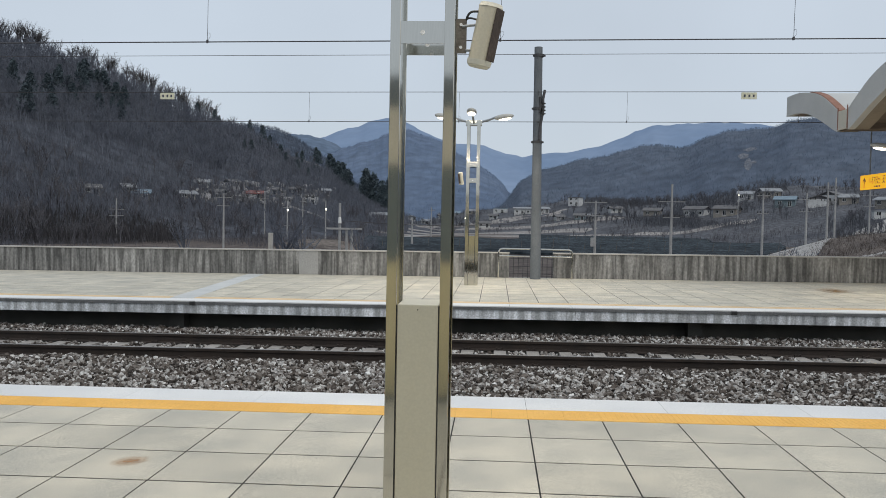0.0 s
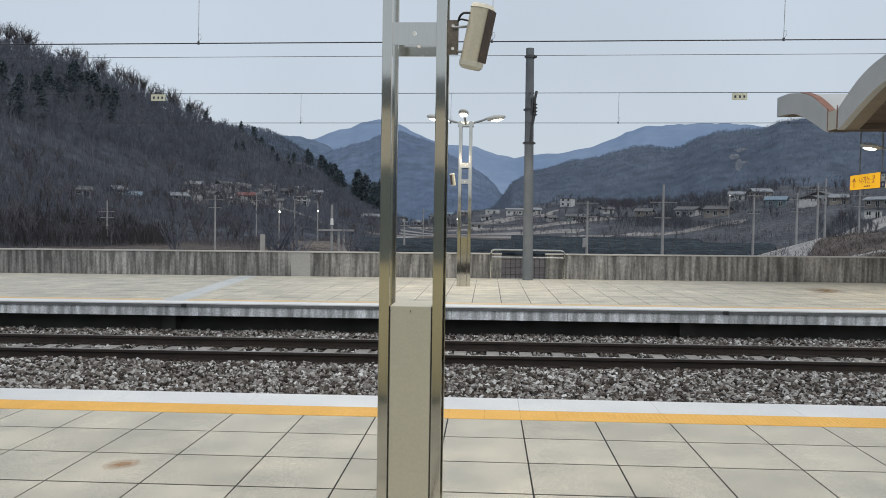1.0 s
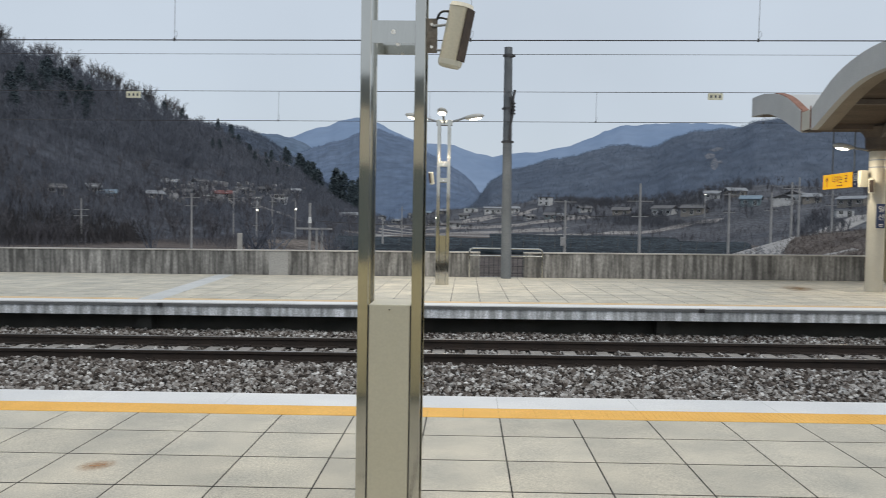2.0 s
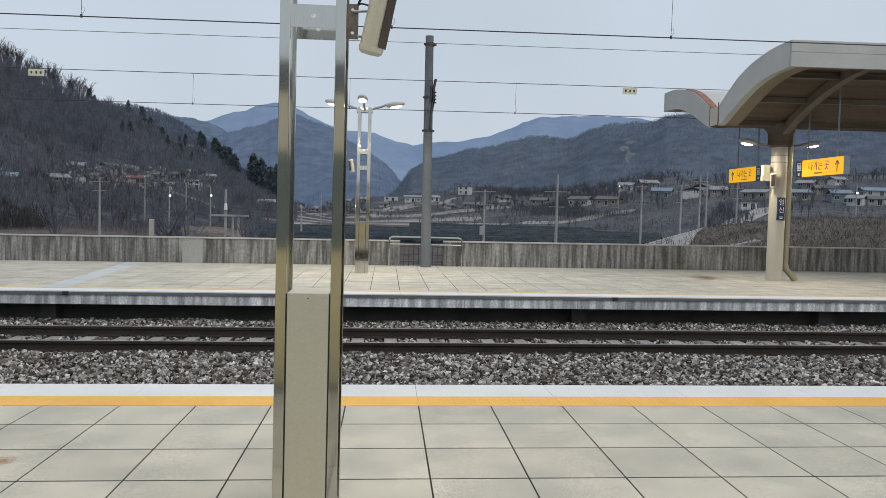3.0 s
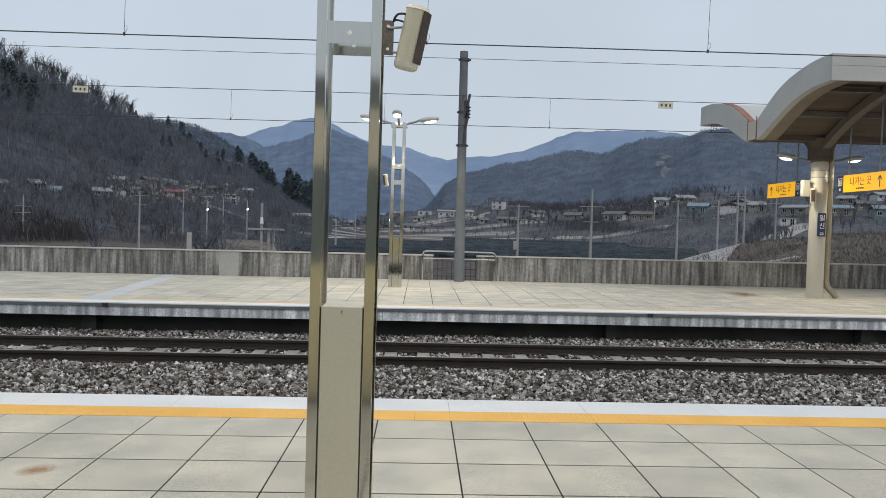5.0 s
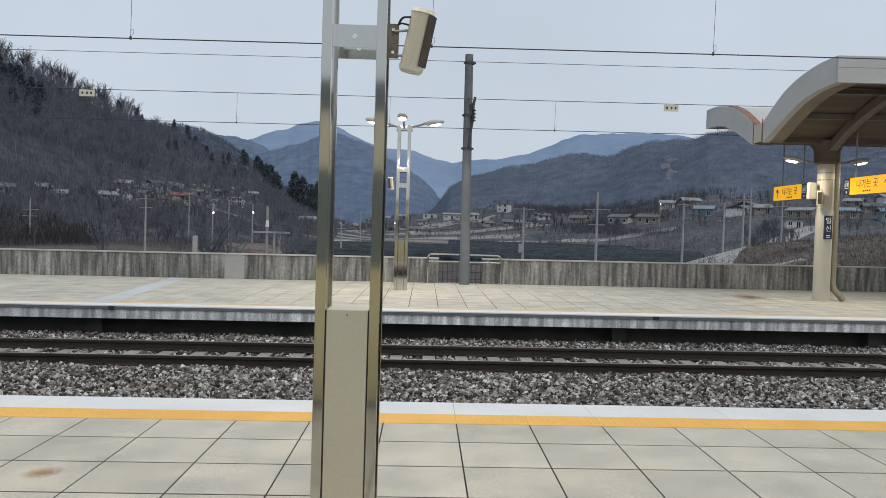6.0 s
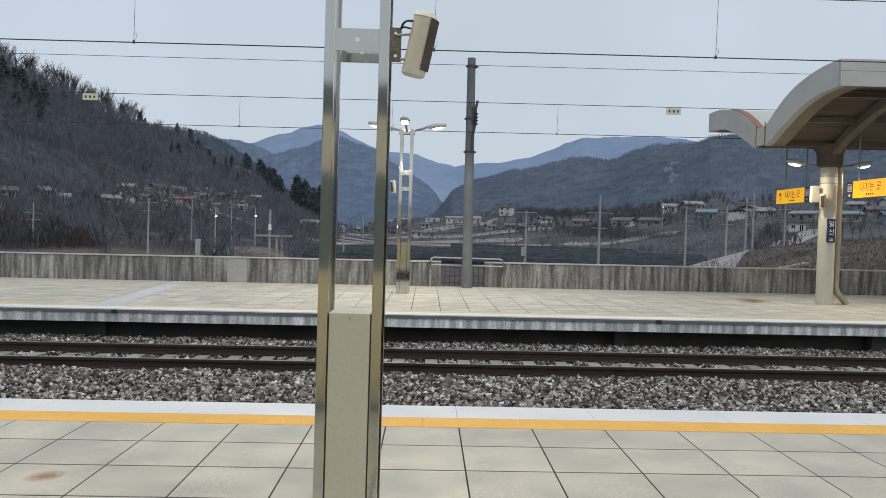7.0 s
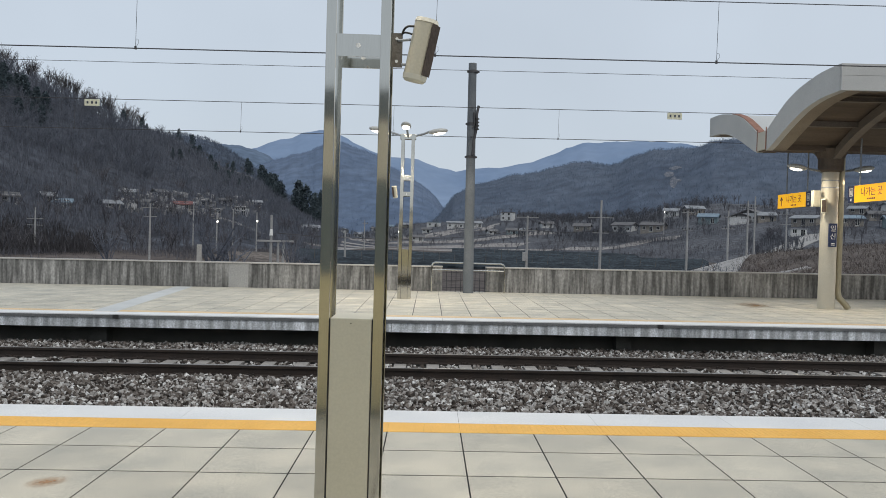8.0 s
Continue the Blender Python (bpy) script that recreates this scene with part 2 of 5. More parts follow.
def raw_mesh(name, verts, faces, material):
    me = bpy.data.meshes.new(name)
    me.from_pydata(verts, [], faces)
    me.update()
    me.materials.append(material)
    return me


rng = np.random.default_rng(7)

# ---- platforms ----
TILE = 0.618
EDGE_NEAR, STRIP_NEAR, TILES_NEAR = 7.309, 6.837, 6.508
EDGE_FAR, STRIP_FAR, TILES_FAR, WALL_Y = 15.35, 15.82, 16.15, 23.5

bm = bmesh.new()
bm_box(bm, *ALONG, 0.75, EDGE_NEAR - 0.05, -3.1, -0.003)
near_platform = setting("platform_near", climb(bm), JOINT, "concrete platform body with dark open joints", "platform")
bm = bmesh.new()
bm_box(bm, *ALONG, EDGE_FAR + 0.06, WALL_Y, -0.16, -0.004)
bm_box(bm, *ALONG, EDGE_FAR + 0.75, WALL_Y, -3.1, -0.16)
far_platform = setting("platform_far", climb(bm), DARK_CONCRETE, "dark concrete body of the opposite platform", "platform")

# ---- trackbed ----
bm = bmesh.new()
bm_box(bm, -30, 32, EDGE_NEAR - 0.04, EDGE_FAR + 0.8, -3.1, -0.70)
bm_box(bm, -30, 32, -9, 0.745, -3.1, -1.05)
trackbed = setting("trackbed", climb(bm), BALLAST_BED, "dark gravel bed between the platforms", "trackbed")


def stones(name, x0, x1, y0, y1, z, count, size, label, heap=0.05, gaps=False):
    """Many broken stones as one mesh: eight-cornered lumps, each squeezed and turned at random."""
    base = np.array([(-1, -1, -1), (1, -1, -1), (1, 1, -1), (-1, 1, -1), (-1, -1, 1), (1, -1, 1), (1, 1, 1), (-1, 1, 1)]) * 0.62
    tri = np.array([(0, 2, 1), (0, 3, 2), (4, 5, 6), (4, 6, 7), (0, 1, 5), (0, 5, 4), (1, 2, 6), (1, 6, 5), (2, 3, 7), (2, 7, 6), (3, 0, 4), (3, 4, 7)])
    px, py = rng.uniform(x0, x1, count), rng.uniform(y0, y1, count)
    if gaps:
        clear = np.abs((px - 0.709 + 0.293) % 0.586 - 0.293) > 0.14
        px, py = px[clear], py[clear]
        count = len(px)
    lift = np.array([noise.noise((a * 0.7, b * 0.7, 3.1)) for a, b in zip(px, py)]) * heap
    pz = z + lift + rng.uniform(-0.02, 0.035, count) + GRADE * px
    q = rng.normal(size=(count, 4))
    q /= np.linalg.norm(q, axis=1)[:, None]
    w, a, b, c = q.T
    rot = np.stack([np.stack([1 - 2 * (b * b + c * c), 2 * (a * b - c * w), 2 * (a * c + b * w)], -1),
                    np.stack([2 * (a * b + c * w), 1 - 2 * (a * a + c * c), 2 * (b * c - a * w)], -1),
                    np.stack([2 * (a * c - b * w), 2 * (b * c + a * w), 1 - 2 * (a * a + b * b)], -1)], 1)
    scale = size * rng.uniform(0.55, 1.25, (count, 1, 1)) * rng.uniform(0.4, 1.3, (count, 1, 3))
    v = (base[None] * rng.uniform(0.55, 1.2, (count, 8, 3))) * scale
    v = np.einsum("nij,nkj->nki", rot, v) + np.stack([px, py, pz], -1)[:, None]
    f = tri[None] + (np.arange(count) * 8)[:, None, None]
    ob = new(name, raw_mesh(name, v.reshape(-1, 3).tolist(), f.reshape(-1, 3).tolist(), BALLAST))
    return tagged(ob, label, "ballast", "", "stuff")


stones("ballast", -9.5, 10.5, 9.5, 12.35, -0.665, 34000, 0.044, "heap of grey and brown broken track ballast", 0.07)
stones("ballast", -11, 12, 12.72, 14.0, -0.70, 10000, 0.044, "ballast stones lying between the sleepers", 0.015, True)
stones("ballast", -12, 12.5, 14.28, 15.75, -0.622, 16000, 0.042, "pale ballast shoulder below the opposite platform", 0.03)

RAIL_PROFILE = [(-0.075, -0.172), (0.075, -0.172), (0.075, -0.16), (0.012, -0.14), (0.009, -0.05), (0.035, -0.04), (0.036, -0.008), (0.028, 0.0), (-0.028, 0.0), (-0.036, -0.008), (-0.035, -0.04), (-0.009, -0.05), (-0.012, -0.14), (-0.075, -0.16)]
for y in (12.58, 14.115):
    rail = thing("rail", 0, 0, 0, "rusty brown steel rail with a worn shiny running surface", "rail", "rails of the track")
    bm = bmesh.new()
    bm_prism(bm, [(y + u, -0.5 + v) for u, v in RAIL_PROFILE], "x", -30, 32)
    part("rail_body", climb(bm), RUST, rail)
    bm = bmesh.new()
    bm_box(bm, -30, 32, y - 0.024, y + 0.024, -0.499, -0.494)
    part("running_surface", climb(bm), RAIL_HEAD, rail, "worn bright running surface")

bm = bmesh.new()
bm_prism(bm, [(-0.13, -0.2), (0.13, -0.2), (0.11, 0.0), (-0.11, 0.0)], "y", -1.2, 1.2)
sleeper_mesh = mesh_of("sleeper", bm, SLEEPER)
bm = bmesh.new()
bm_path(bm, [(-0.06, -0.05, 0.01), (-0.07, -0.09, 0.05), (-0.02, -0.11, 0.03), (0.03, -0.09, 0.05), (0.05, -0.05, 0.01)], 0.012, 5)
clip_mesh = mesh_of("rail_clip", bm, RUST)
for k in range(-24, 25):
    x = 0.709 + 0.586 * k
    s = tagged(new("sleeper", sleeper_mesh), "pale concrete sleeper lying in the ballast", "sleeper", "sleepers of the track")
    s.location = (x, 13.35, -0.668 + GRADE * x)
    if -10 < x < 11:
        for y in (-0.77, 0.765):
            for side in (1, -1):
                c = new("rail_clip", clip_mesh)
                c.parent, c.location, c.scale = s, (0, y, 0), (1, side, 1)

# ---- retaining wall behind the opposite platform ----
WALL_TOP = 0.765
PANEL = 1.22
GATE = (0.42, 1.75)
wall_back = thing("wall_back", 0, 0, 0, "weathered streaky concrete boundary wall behind the platform", "wall", "", "structure")
k0, k1 = int(ALONG[0] / PANEL), int(ALONG[1] / PANEL)
for k in range(k0, k1):
    a, b = k * PANEL - 0.05, (k + 1) * PANEL - 0.057
    spans = [(a, b)]
    if b > GATE[0] and a < GATE[1]:
        spans = [(a, min(b, GATE[0])), (max(a, GATE[1]), b)]
    for u, v in spans:
        if v - u < 0.03:
            continue
        bm = bmesh.new()
        bm_box(bm, u, v, WALL_Y + 0.01, WALL_Y + 0.3, -4.2, WALL_TOP - 0.035)
        part("wall_panel", climb(bm), CONCRETE, wall_back)
        bm = bmesh.new()
        bm_box(bm, u, v + 0.01, WALL_Y - 0.015, WALL_Y + 0.33, WALL_TOP - 0.035, WALL_TOP)
        part("coping_stone", climb(bm), COPING, wall_back)
bm = bmesh.new()
bm_box(bm, -6.04, -5.45, WALL_Y + 0.004, WALL_Y + 0.05, -0.2, WALL_TOP - 0.036)
part("repair_patch", climb(bm), CONCRETE_NEW, wall_back, "paler patched stretch of concrete")
bm = bmesh.new()
bm_box(bm, GATE[0], GATE[1], WALL_Y + 0.05, WALL_Y + 0.3, -4.2, 0.0)
part("threshold", climb(bm), CONCRETE, wall_back)

# ---- near twin-legged steel post with a loudspeaker ----
def twin_post(name, x, y, width, depth, box_top, height, leg, plates, label, skin):
    """Four square steel legs round a cabinet, tied by pairs of cross plates."""
    th = thing(name, x, y, GRADE * x, label, "post", "twin-legged platform posts")
    for sx in (-1, 1):
        for sy in (0, 1):
            bm = bmesh.new()
            cx = sx * (width - leg) / 2
            y0 = sy * (depth - leg * 0.4)
            bm_box(bm, cx - leg / 2, cx + leg / 2, y0, y0 + leg * 0.4, 0, height, 0.003)
            part("leg", bm, STEEL, th)
    inner = width / 2 - leg
    bm = bmesh.new()
    bm_box(bm, -inner + 0.006, inner - 0.006, 0.004, depth - 0.004, 0.0, box_top, 0.004)
    part("cabinet", bm, skin, th, "cabinet with a small round lock")
    # Black strips added to imitate the shade in the gaps beside the cabinet.
    for sx in (-1, 1):
        bm = bmesh.new()
        bm_box(bm, sx * (inner - 0.003) - 0.0018, sx * (inner - 0.003) + 0.0018, 0.003, 0.03, 0.0, box_top - 0.004)
        part("gap_shade", bm, BLACK, th, "black strip for the shade in the gap beside the cabinet")
    bm = bmesh.new()
    bm_rod(bm, (0, 0.006, box_top - 0.025), (0, -0.002, box_top - 0.025), 0.0035)
    part("lock", bm, BLACK, th)
    for z0, z1 in plates:
        for y0 in (0.006, depth - 0.012):
            bm = bmesh.new()
            bm_box(bm, -inner, inner, y0, y0 + 0.006, z0, z1)
            part("cross_plate", bm, STEEL, th)
            bm = bmesh.new()
            bm_rod(bm, (0, y0 + 0.007, (z0 + z1) / 2), (0, y0 - 0.0015, (z0 + z1) / 2), 0.012, seg=14)
            part("bolt_cap", bm, PAINT_WHITE, th, "small white round cap")
    return th


post = twin_post("steel_post", -0.3835, 3.9, 0.325, 0.29, 1.23, 4.6, 0.052, [(2.548, 2.66), (3.6, 3.71)], "brushed stainless steel post with a putty-painted cabinet", PUTTY)


def platform_light(x, y, z, watts):
    """The light that a lit lamp head throws down."""
    lamp = new("lamp_light", bpy.data.lights.new("lamp_light", "AREA"))
    lamp.data.shape, lamp.data.size, lamp.data.energy, lamp.data.color = "DISK", 0.3, watts, (1.0, 0.87, 0.66)
    lamp.location = (x, y, z)


def loudspeaker(name, m, label, size=1.0):
    """A column loudspeaker: rounded cream shell with end caps, dark grille at its side, a bracket and a lead."""
    th = thing(name, 0, 0, 0, label, "loudspeaker")
    th.matrix_world = m
    w, d, h = 0.115 * size, 0.12 * size, 0.30 * size
    outline = []
    r = 0.053 * size
    for cx, cy, a0 in ((w / 2 - r, d / 2 - r, 0), (-w / 2 + r, d / 2 - r, 90), (-w / 2 + r, -d / 2 + r, 180), (w / 2 - r, -d / 2 + r, 270)):
        for i in range(7):
            a = radians(a0 + i * 15)
            outline.append((cx + r * math.cos(a), cy + r * math.sin(a)))
    def ring(z0, z1, k0, k1):
        b = bmesh.new()
        lo = [b.verts.new((u * k0, v * k0, z0)) for u, v in outline]
        hi = [b.verts.new((u * k1, v * k1, z1)) for u, v in outline]
        b.faces.new(lo[::-1]), b.faces.new(hi)
        for i in range(len(lo)):
            j = (i + 1) % len(lo)
            b.faces.new((lo[i], lo[j], hi[j], hi[i])).smooth = True
        for e in b.edges:
            e.smooth = len({v.co.z for v in e.verts}) > 1
        return b
    part("shell", ring(-h / 2 + 0.022 * size, h / 2 - 0.012 * size, 1, 1), CREAM, th)
    part("end_cap", ring(h / 2 - 0.012 * size, h / 2 + 0.008 * size, 1.05, 0.93), CREAM_PALE, th, "pale rounded end cap")
    part("end_cap", ring(-h / 2 - 0.004 * size, -h / 2 + 0.022 * size, 1.0, 1.06), CREAM_PALE, th, "pale rounded end cap")
    part("end_cap", ring(-h / 2 - 0.016 * size, -h / 2 - 0.004 * size, 0.8, 1.0), CREAM_PALE, th, "pale rounded end cap")
    bm = bmesh.new()
    bm_box(bm, w / 2 - 0.002, w / 2 + 0.004, -d * 0.30, d * 0.34, -h / 2 + 0.024 * size, h / 2 - 0.014 * size, 0.002)
    part("grille", bm, GRILLE, th, "dark brown grille")
    return th


speaker = loudspeaker("loudspeaker", pose(-0.072, 4.0, 2.609, 0, 13, -28), "cream column loudspeaker with dark grille on a post")
bm = bmesh.new()
bm_box(bm, -0.221, -0.166, 3.99, 3.996, 2.515, 2.69)
bracket = part("bracket", bm, BRACKET, None, "")
bracket.parent, bracket.matrix_parent_inverse = speaker, speaker.matrix_world.inverted()
bm = bmesh.new()
bm_path(bm, curve_points([(-0.168, 3.985, 2.685), (-0.158, 3.97, 2.705), (-0.138, 3.96, 2.718), (-0.10, 3.975, 2.722)], 12), 0.006, 8)
bm_path(bm, curve_points([(-0.168, 3.985, 2.685), (-0.15, 3.975, 2.69), (-0.11, 3.98, 2.682)], 8), 0.005, 8)
lead = part("lead", bm, BLACK)
lead.parent, lead.matrix_parent_inverse = speaker, speaker.matrix_world.inverted()
# White discs added to stand for the two holes through the bracket.
for z in (2.545, 2.66):
    hole = part("hole_disc", bm_rod(bmesh.new(), (-0.195, 3.992, z), (-0.195, 3.986, z), 0.008, seg=10), PAINT_WHITE)
    hole.parent, hole.matrix_parent_inverse = speaker, speaker.matrix_world.inverted()
for a, b in (((-0.17, 3.99, 2.53), (-0.10, 3.99, 2.53)), ((-0.19, 3.985, 2.65), (-0.11, 3.99, 2.66))):
    pin = part("pin", bm_rod(bmesh.new(), a, b, 0.007), GALV)
    pin.parent, pin.matrix_parent_inverse = speaker, speaker.matrix_world.inverted()


# ---- lamp heads ----
def cobra_lamp(parent, root, tip, z_lift=0.12):
    """A street-lamp arm that rises from root towards tip and ends in a flat hooded head with a glowing underside."""
    root, tip = Vector(root), Vector(tip)
    d = tip - root
    mid = root + d * 0.45 + Vector((0, 0, z_lift * 0.3))
    neck = root + d * 0.62 + Vector((0, 0, z_lift * 0.6))
    bm = bmesh.new()
    bm_path(bm, [root, mid, neck], 0.028)
    part("lamp_arm", bm, GALV, parent)
    u = Vector((d.x, d.y, 0)).normalized()
    turn = math.degrees(math.atan2(u.y, u.x))
    bm = bmesh.new()
    bmesh.ops.create_uvsphere(bm, u_segments=14, v_segments=8, radius=1, matrix=Matrix.Translation(neck + u * 0.19 + Vector((0, 0, 0.0))) @ pose(0, 0, 0, 0, -8, turn) @ Matrix.Diagonal((0.27, 0.13, 0.075, 1)))
    head = part("lamp_head", bm, LAMP_SHELL, parent, smooth=True)
    bm = bmesh.new()
    bmesh.ops.create_uvsphere(bm, u_segments=12, v_segments=6, radius=1, matrix=Matrix.Translation(neck + u * 0.22 + Vector((0, 0, -0.05))) @ pose(0, 0, 0, 0, -8, turn) @ Matrix.Diagonal((0.17, 0.1, 0.045, 1)))
    part("lamp_glass", bm, LAMP_GLOW, head, "lit warm white lamp glass", True)


for tip in ((0.95, 0.1, 4.85), (-0.95, 0.1, 4.85), (-0.05, -0.75, 4.95)):
    cobra_lamp(post, (0, 0.14, 4.58), tip)
for x, y, z, watts in ((-1.2, 4.0, 4.7, 26), (0.45, 4.0, 4.7, 26), (-1.6, 20.3, 4.33, 62), (0.35, 20.3, 4.33, 62)):
    platform_light(x, y, z, watts)
platform_light(9.25, 19.4, 3.48, 42)
platform_light(11.45, 19.3, 3.48, 42)
far_post = twin_post("lamp_post", -0.63, 20.35, 0.35, 0.28, 1.31, 4.34, 0.085, [(3.115, 3.25), (2.70, 2.82)], "steel lamp post with cabinet and three lit lamps", STEEL)
for tip in ((0.95, 0.1, 4.44), (-0.95, 0.1, 4.44), (-0.05, -0.75, 4.48)):
    cobra_lamp(far_post, (0, 0.14, 4.25), tip)
bm = bmesh.new()
bm_box(bm, -0.21, 0.21, 0.08, 0.2, 4.2, 4.34, 0.01)
part("head_plate", bm, STEEL, far_post)
loudspeaker("loudspeaker", pose(-0.94, 20.3, 2.80, 0, 10, 218), "small cream loudspeaker fixed to the lamp post", 1.0)

# ---- canopy on the opposite platform ----
CANOPY_X, VALLEY_Y = 8.46, 19.76
LIFT = -GRADE * CANOPY_X
WING_TOP = [(0.28, 4.60), (0.55, 4.75), (0.9, 4.94), (1.35, 5.15), (1.9, 5.32), (2.5, 5.43), (3.05, 5.49), (3.72, 5.50)]
WING_LOW = [(3.72, 4.94), (2.9, 4.91), (2.2, 4.79), (1.55, 4.58), (0.95, 4.34), (0.55, 4.17), (0.28, 4.08)]


canopy = thing("platform_canopy", 0, 0, 0, "white gull-wing platform canopy with brown soffit", "canopy")
for side in (-1, 1):
    top, low = curve_points(WING_TOP, 25), curve_points(WING_LOW, 25)
    ring = [(VALLEY_Y + side * s, z + LIFT) for s, z in top + low]
    bm = bmesh.new()
    bm_prism(bm, ring, "x", CANOPY_X, CANOPY_X + 0.16)
    part("end_panel", climb(bm), CANOPY_WHITE, canopy, "white curved end panel", False)
    bm = bmesh.new()
    bm_prism(bm, [(VALLEY_Y + side * s, z + LIFT - 0.02) for s, z in top] + [(VALLEY_Y + side * s, z + LIFT - 0.10) for s, z in top[::-1]], "x", CANOPY_X + 0.16, ALONG[1])
    part("roof_shell", climb(bm), CANOPY_WHITE, canopy)
    bm = bmesh.new()
    bm_prism(bm, [(VALLEY_Y + side * s, z + LIFT + 0.004) for s, z in low] + [(VALLEY_Y + side * s, z + LIFT + 0.17) for s, z in low[::-1]], "x", CANOPY_X + 0.164, CANOPY_X + 0.5)
    part("end_rib", climb(bm), END_RIB, canopy, "tan inner rib along the end panel")
    bm = bmesh.new()
    bm_prism(bm, [(VALLEY_Y + side * s, z + LIFT + 0.16) for s, z in low[2:]] + [(VALLEY_Y + side * s, z + LIFT + 0.22) for s, z in low[2:][::-1]], "x", CANOPY_X + 0.16, ALONG[1])
    part("soffit", climb(bm), SOFFIT, canopy, "dark brown boarded soffit")
    edge = VALLEY_Y + side * 3.72
    x = CANOPY_X
    while x < ALONG[1]:
        for z0, z1 in ((4.94, 5.25), (5.254, 5.50)):
            bm = bmesh.new()
            bm_box(bm, x + 0.006, min(x + 2.2, ALONG[1]), min(edge, edge + side * 0.06), max(edge, edge + side * 0.06), z0 + LIFT, z1 + LIFT, 0.004)
            part("fascia_panel", climb(bm), CANOPY_WHITE, canopy)
        x += 2.2
    for s, z, h in ((1.35, 4.54, 0.13), (2.7, 4.90, 0.1), (3.5, 4.97, 0.1)):
        bm = bmesh.new()
        y = VALLEY_Y + side * s
        bm_box(bm, CANOPY_X + 0.16, ALONG[1], y - 0.05, y + 0.05, z + LIFT, z + LIFT + h)
        part("purlin", climb(bm), RIB, canopy)
    for x in (10.27, 14.3, 18.3, 22.3):
        bm = bmesh.new()
        arc = curve_points([(0.0, 3.72), (0.5, 4.02), (1.2, 4.36), (2.0, 4.64), (2.9, 4.86), (3.66, 4.95)], 18)
        bm_prism(bm, [(VALLEY_Y + side * s, z + LIFT) for s, z in arc] + [(VALLEY_Y + side * s, z + LIFT + 0.22) for s, z in arc[::-1]], "x", x - 0.1, x + 0.1)
        part("curved_rib", climb(bm), RIB, canopy)
bm = bmesh.new()
bm_box(bm, CANOPY_X + 0.05, ALONG[1], VALLEY_Y - 0.28, VALLEY_Y + 0.28, 4.10 + LIFT, 4.50 + LIFT)
part("valley_beam", climb(bm), SOFFIT, canopy)
bm = bmesh.new()
bm_box(bm, CANOPY_X - 0.01, CANOPY_X + 0.10, VALLEY_Y - 0.275, VALLEY_Y + 0.275, 4.12 + LIFT, 4.58 + LIFT)
part("valley_gutter", climb(bm), COLUMN, canopy, "grey box gutter end")
for side in (-1, 1):
    bm = bmesh.new()
    y = VALLEY_Y + side * 0.262
    bm_box(bm, CANOPY_X - 0.016, CANOPY_X - 0.005, y - 0.022, y + 0.022, 4.12 + LIFT, 4.68 + LIFT)
    part("valley_flashing", climb(bm), CANOPY_RUST, canopy, "rust-stained flashing")
bm = bmesh.new()
bm_prism(bm, [(VALLEY_Y + s, z + LIFT + 0.004) for s, z in curve_points(WING_TOP, 25)[:16]] + [(VALLEY_Y + s, z + LIFT + 0.02) for s, z in curve_points(WING_TOP, 25)[:16][::-1]], "x", CANOPY_X + 0.02, CANOPY_X + 0.22)
part("roof_edge", climb(bm), CANOPY_RUST, canopy, "rust-stained roof edge")


def canopy_column(x):
    z0 = GRADE * x
    th = thing("canopy_column", x, VALLEY_Y, z0, "cream round steel column carrying the canopy, with drainpipe", "column", "canopy columns")
    bm = bmesh.new()
    bm_rod(bm, (0, 0, 0), (0, 0, 3.62), 0.206, seg=32)
    part("shaft", bm, COLUMN, th)
    for z in (3.1, 3.28):
        bm = bmesh.new()
        bm_rod(bm, (0, 0, z), (0, 0, z + 0.03), 0.213, seg=32)
        part("band", bm, GALV, th)
    # Capital in dark soffit brown: shade painted over the column's cream.
    bm = bmesh.new()
    bm_rod(bm, (0, 0, 3.52), (0, 0, 3.56), 0.25, 0.30, seg=24)
    bm_rod(bm, (0, 0, 3.56), (0, 0, 3.86), 0.30, 0.31, seg=24)
    bm_rod(bm, (0, 0, 3.86), (0, 0, 4.1), 0.31, 0.42, seg=24)
    part("capital", bm, SOFFIT, th, "flared capital, its shade painted as soffit brown")
    bm = bmesh.new()
    bm_path(bm, [(0.30, 0.02, 3.9), (0.30, 0.02, 0.45), (0.33, 0.0, 0.30), (0.48, -0.06, 0.12), (0.54, -0.08, 0.02)], 0.08, 14)
    part("drainpipe", bm, PIPE, th, "stainless drainpipe")
    cobra_lamp(th, (-0.15, 0, 3.52), (-1.0, 0, 3.58))
    cobra_lamp(th, (0.15, 0, 3.52), (1.0, 0, 3.58))
    return th


column = canopy_column(10.27)
copy_thing(column, pose(18.3, VALLEY_Y, GRADE * 18.3))


# ---- writing ----
def words(text, size, m, material, name="lettering", parent=None):
    """Text of the built-in font as a thin mesh. It lies in the plane x right, y up of the pose m."""
    cu = bpy.data.curves.new(name, "FONT")
    cu.body, cu.size, cu.align_x, cu.align_y, cu.extrude = text, size, "CENTER", "CENTER", 0.002
    tmp = bpy.data.objects.new(name, cu)
    me = bpy.data.meshes.new_from_object(tmp)
    bpy.data.objects.remove(tmp)
    me.materials.clear()
    me.materials.append(material)
    ob = new(name, me)
    ob.parent = parent
    ob.matrix_basis = m
    return ob


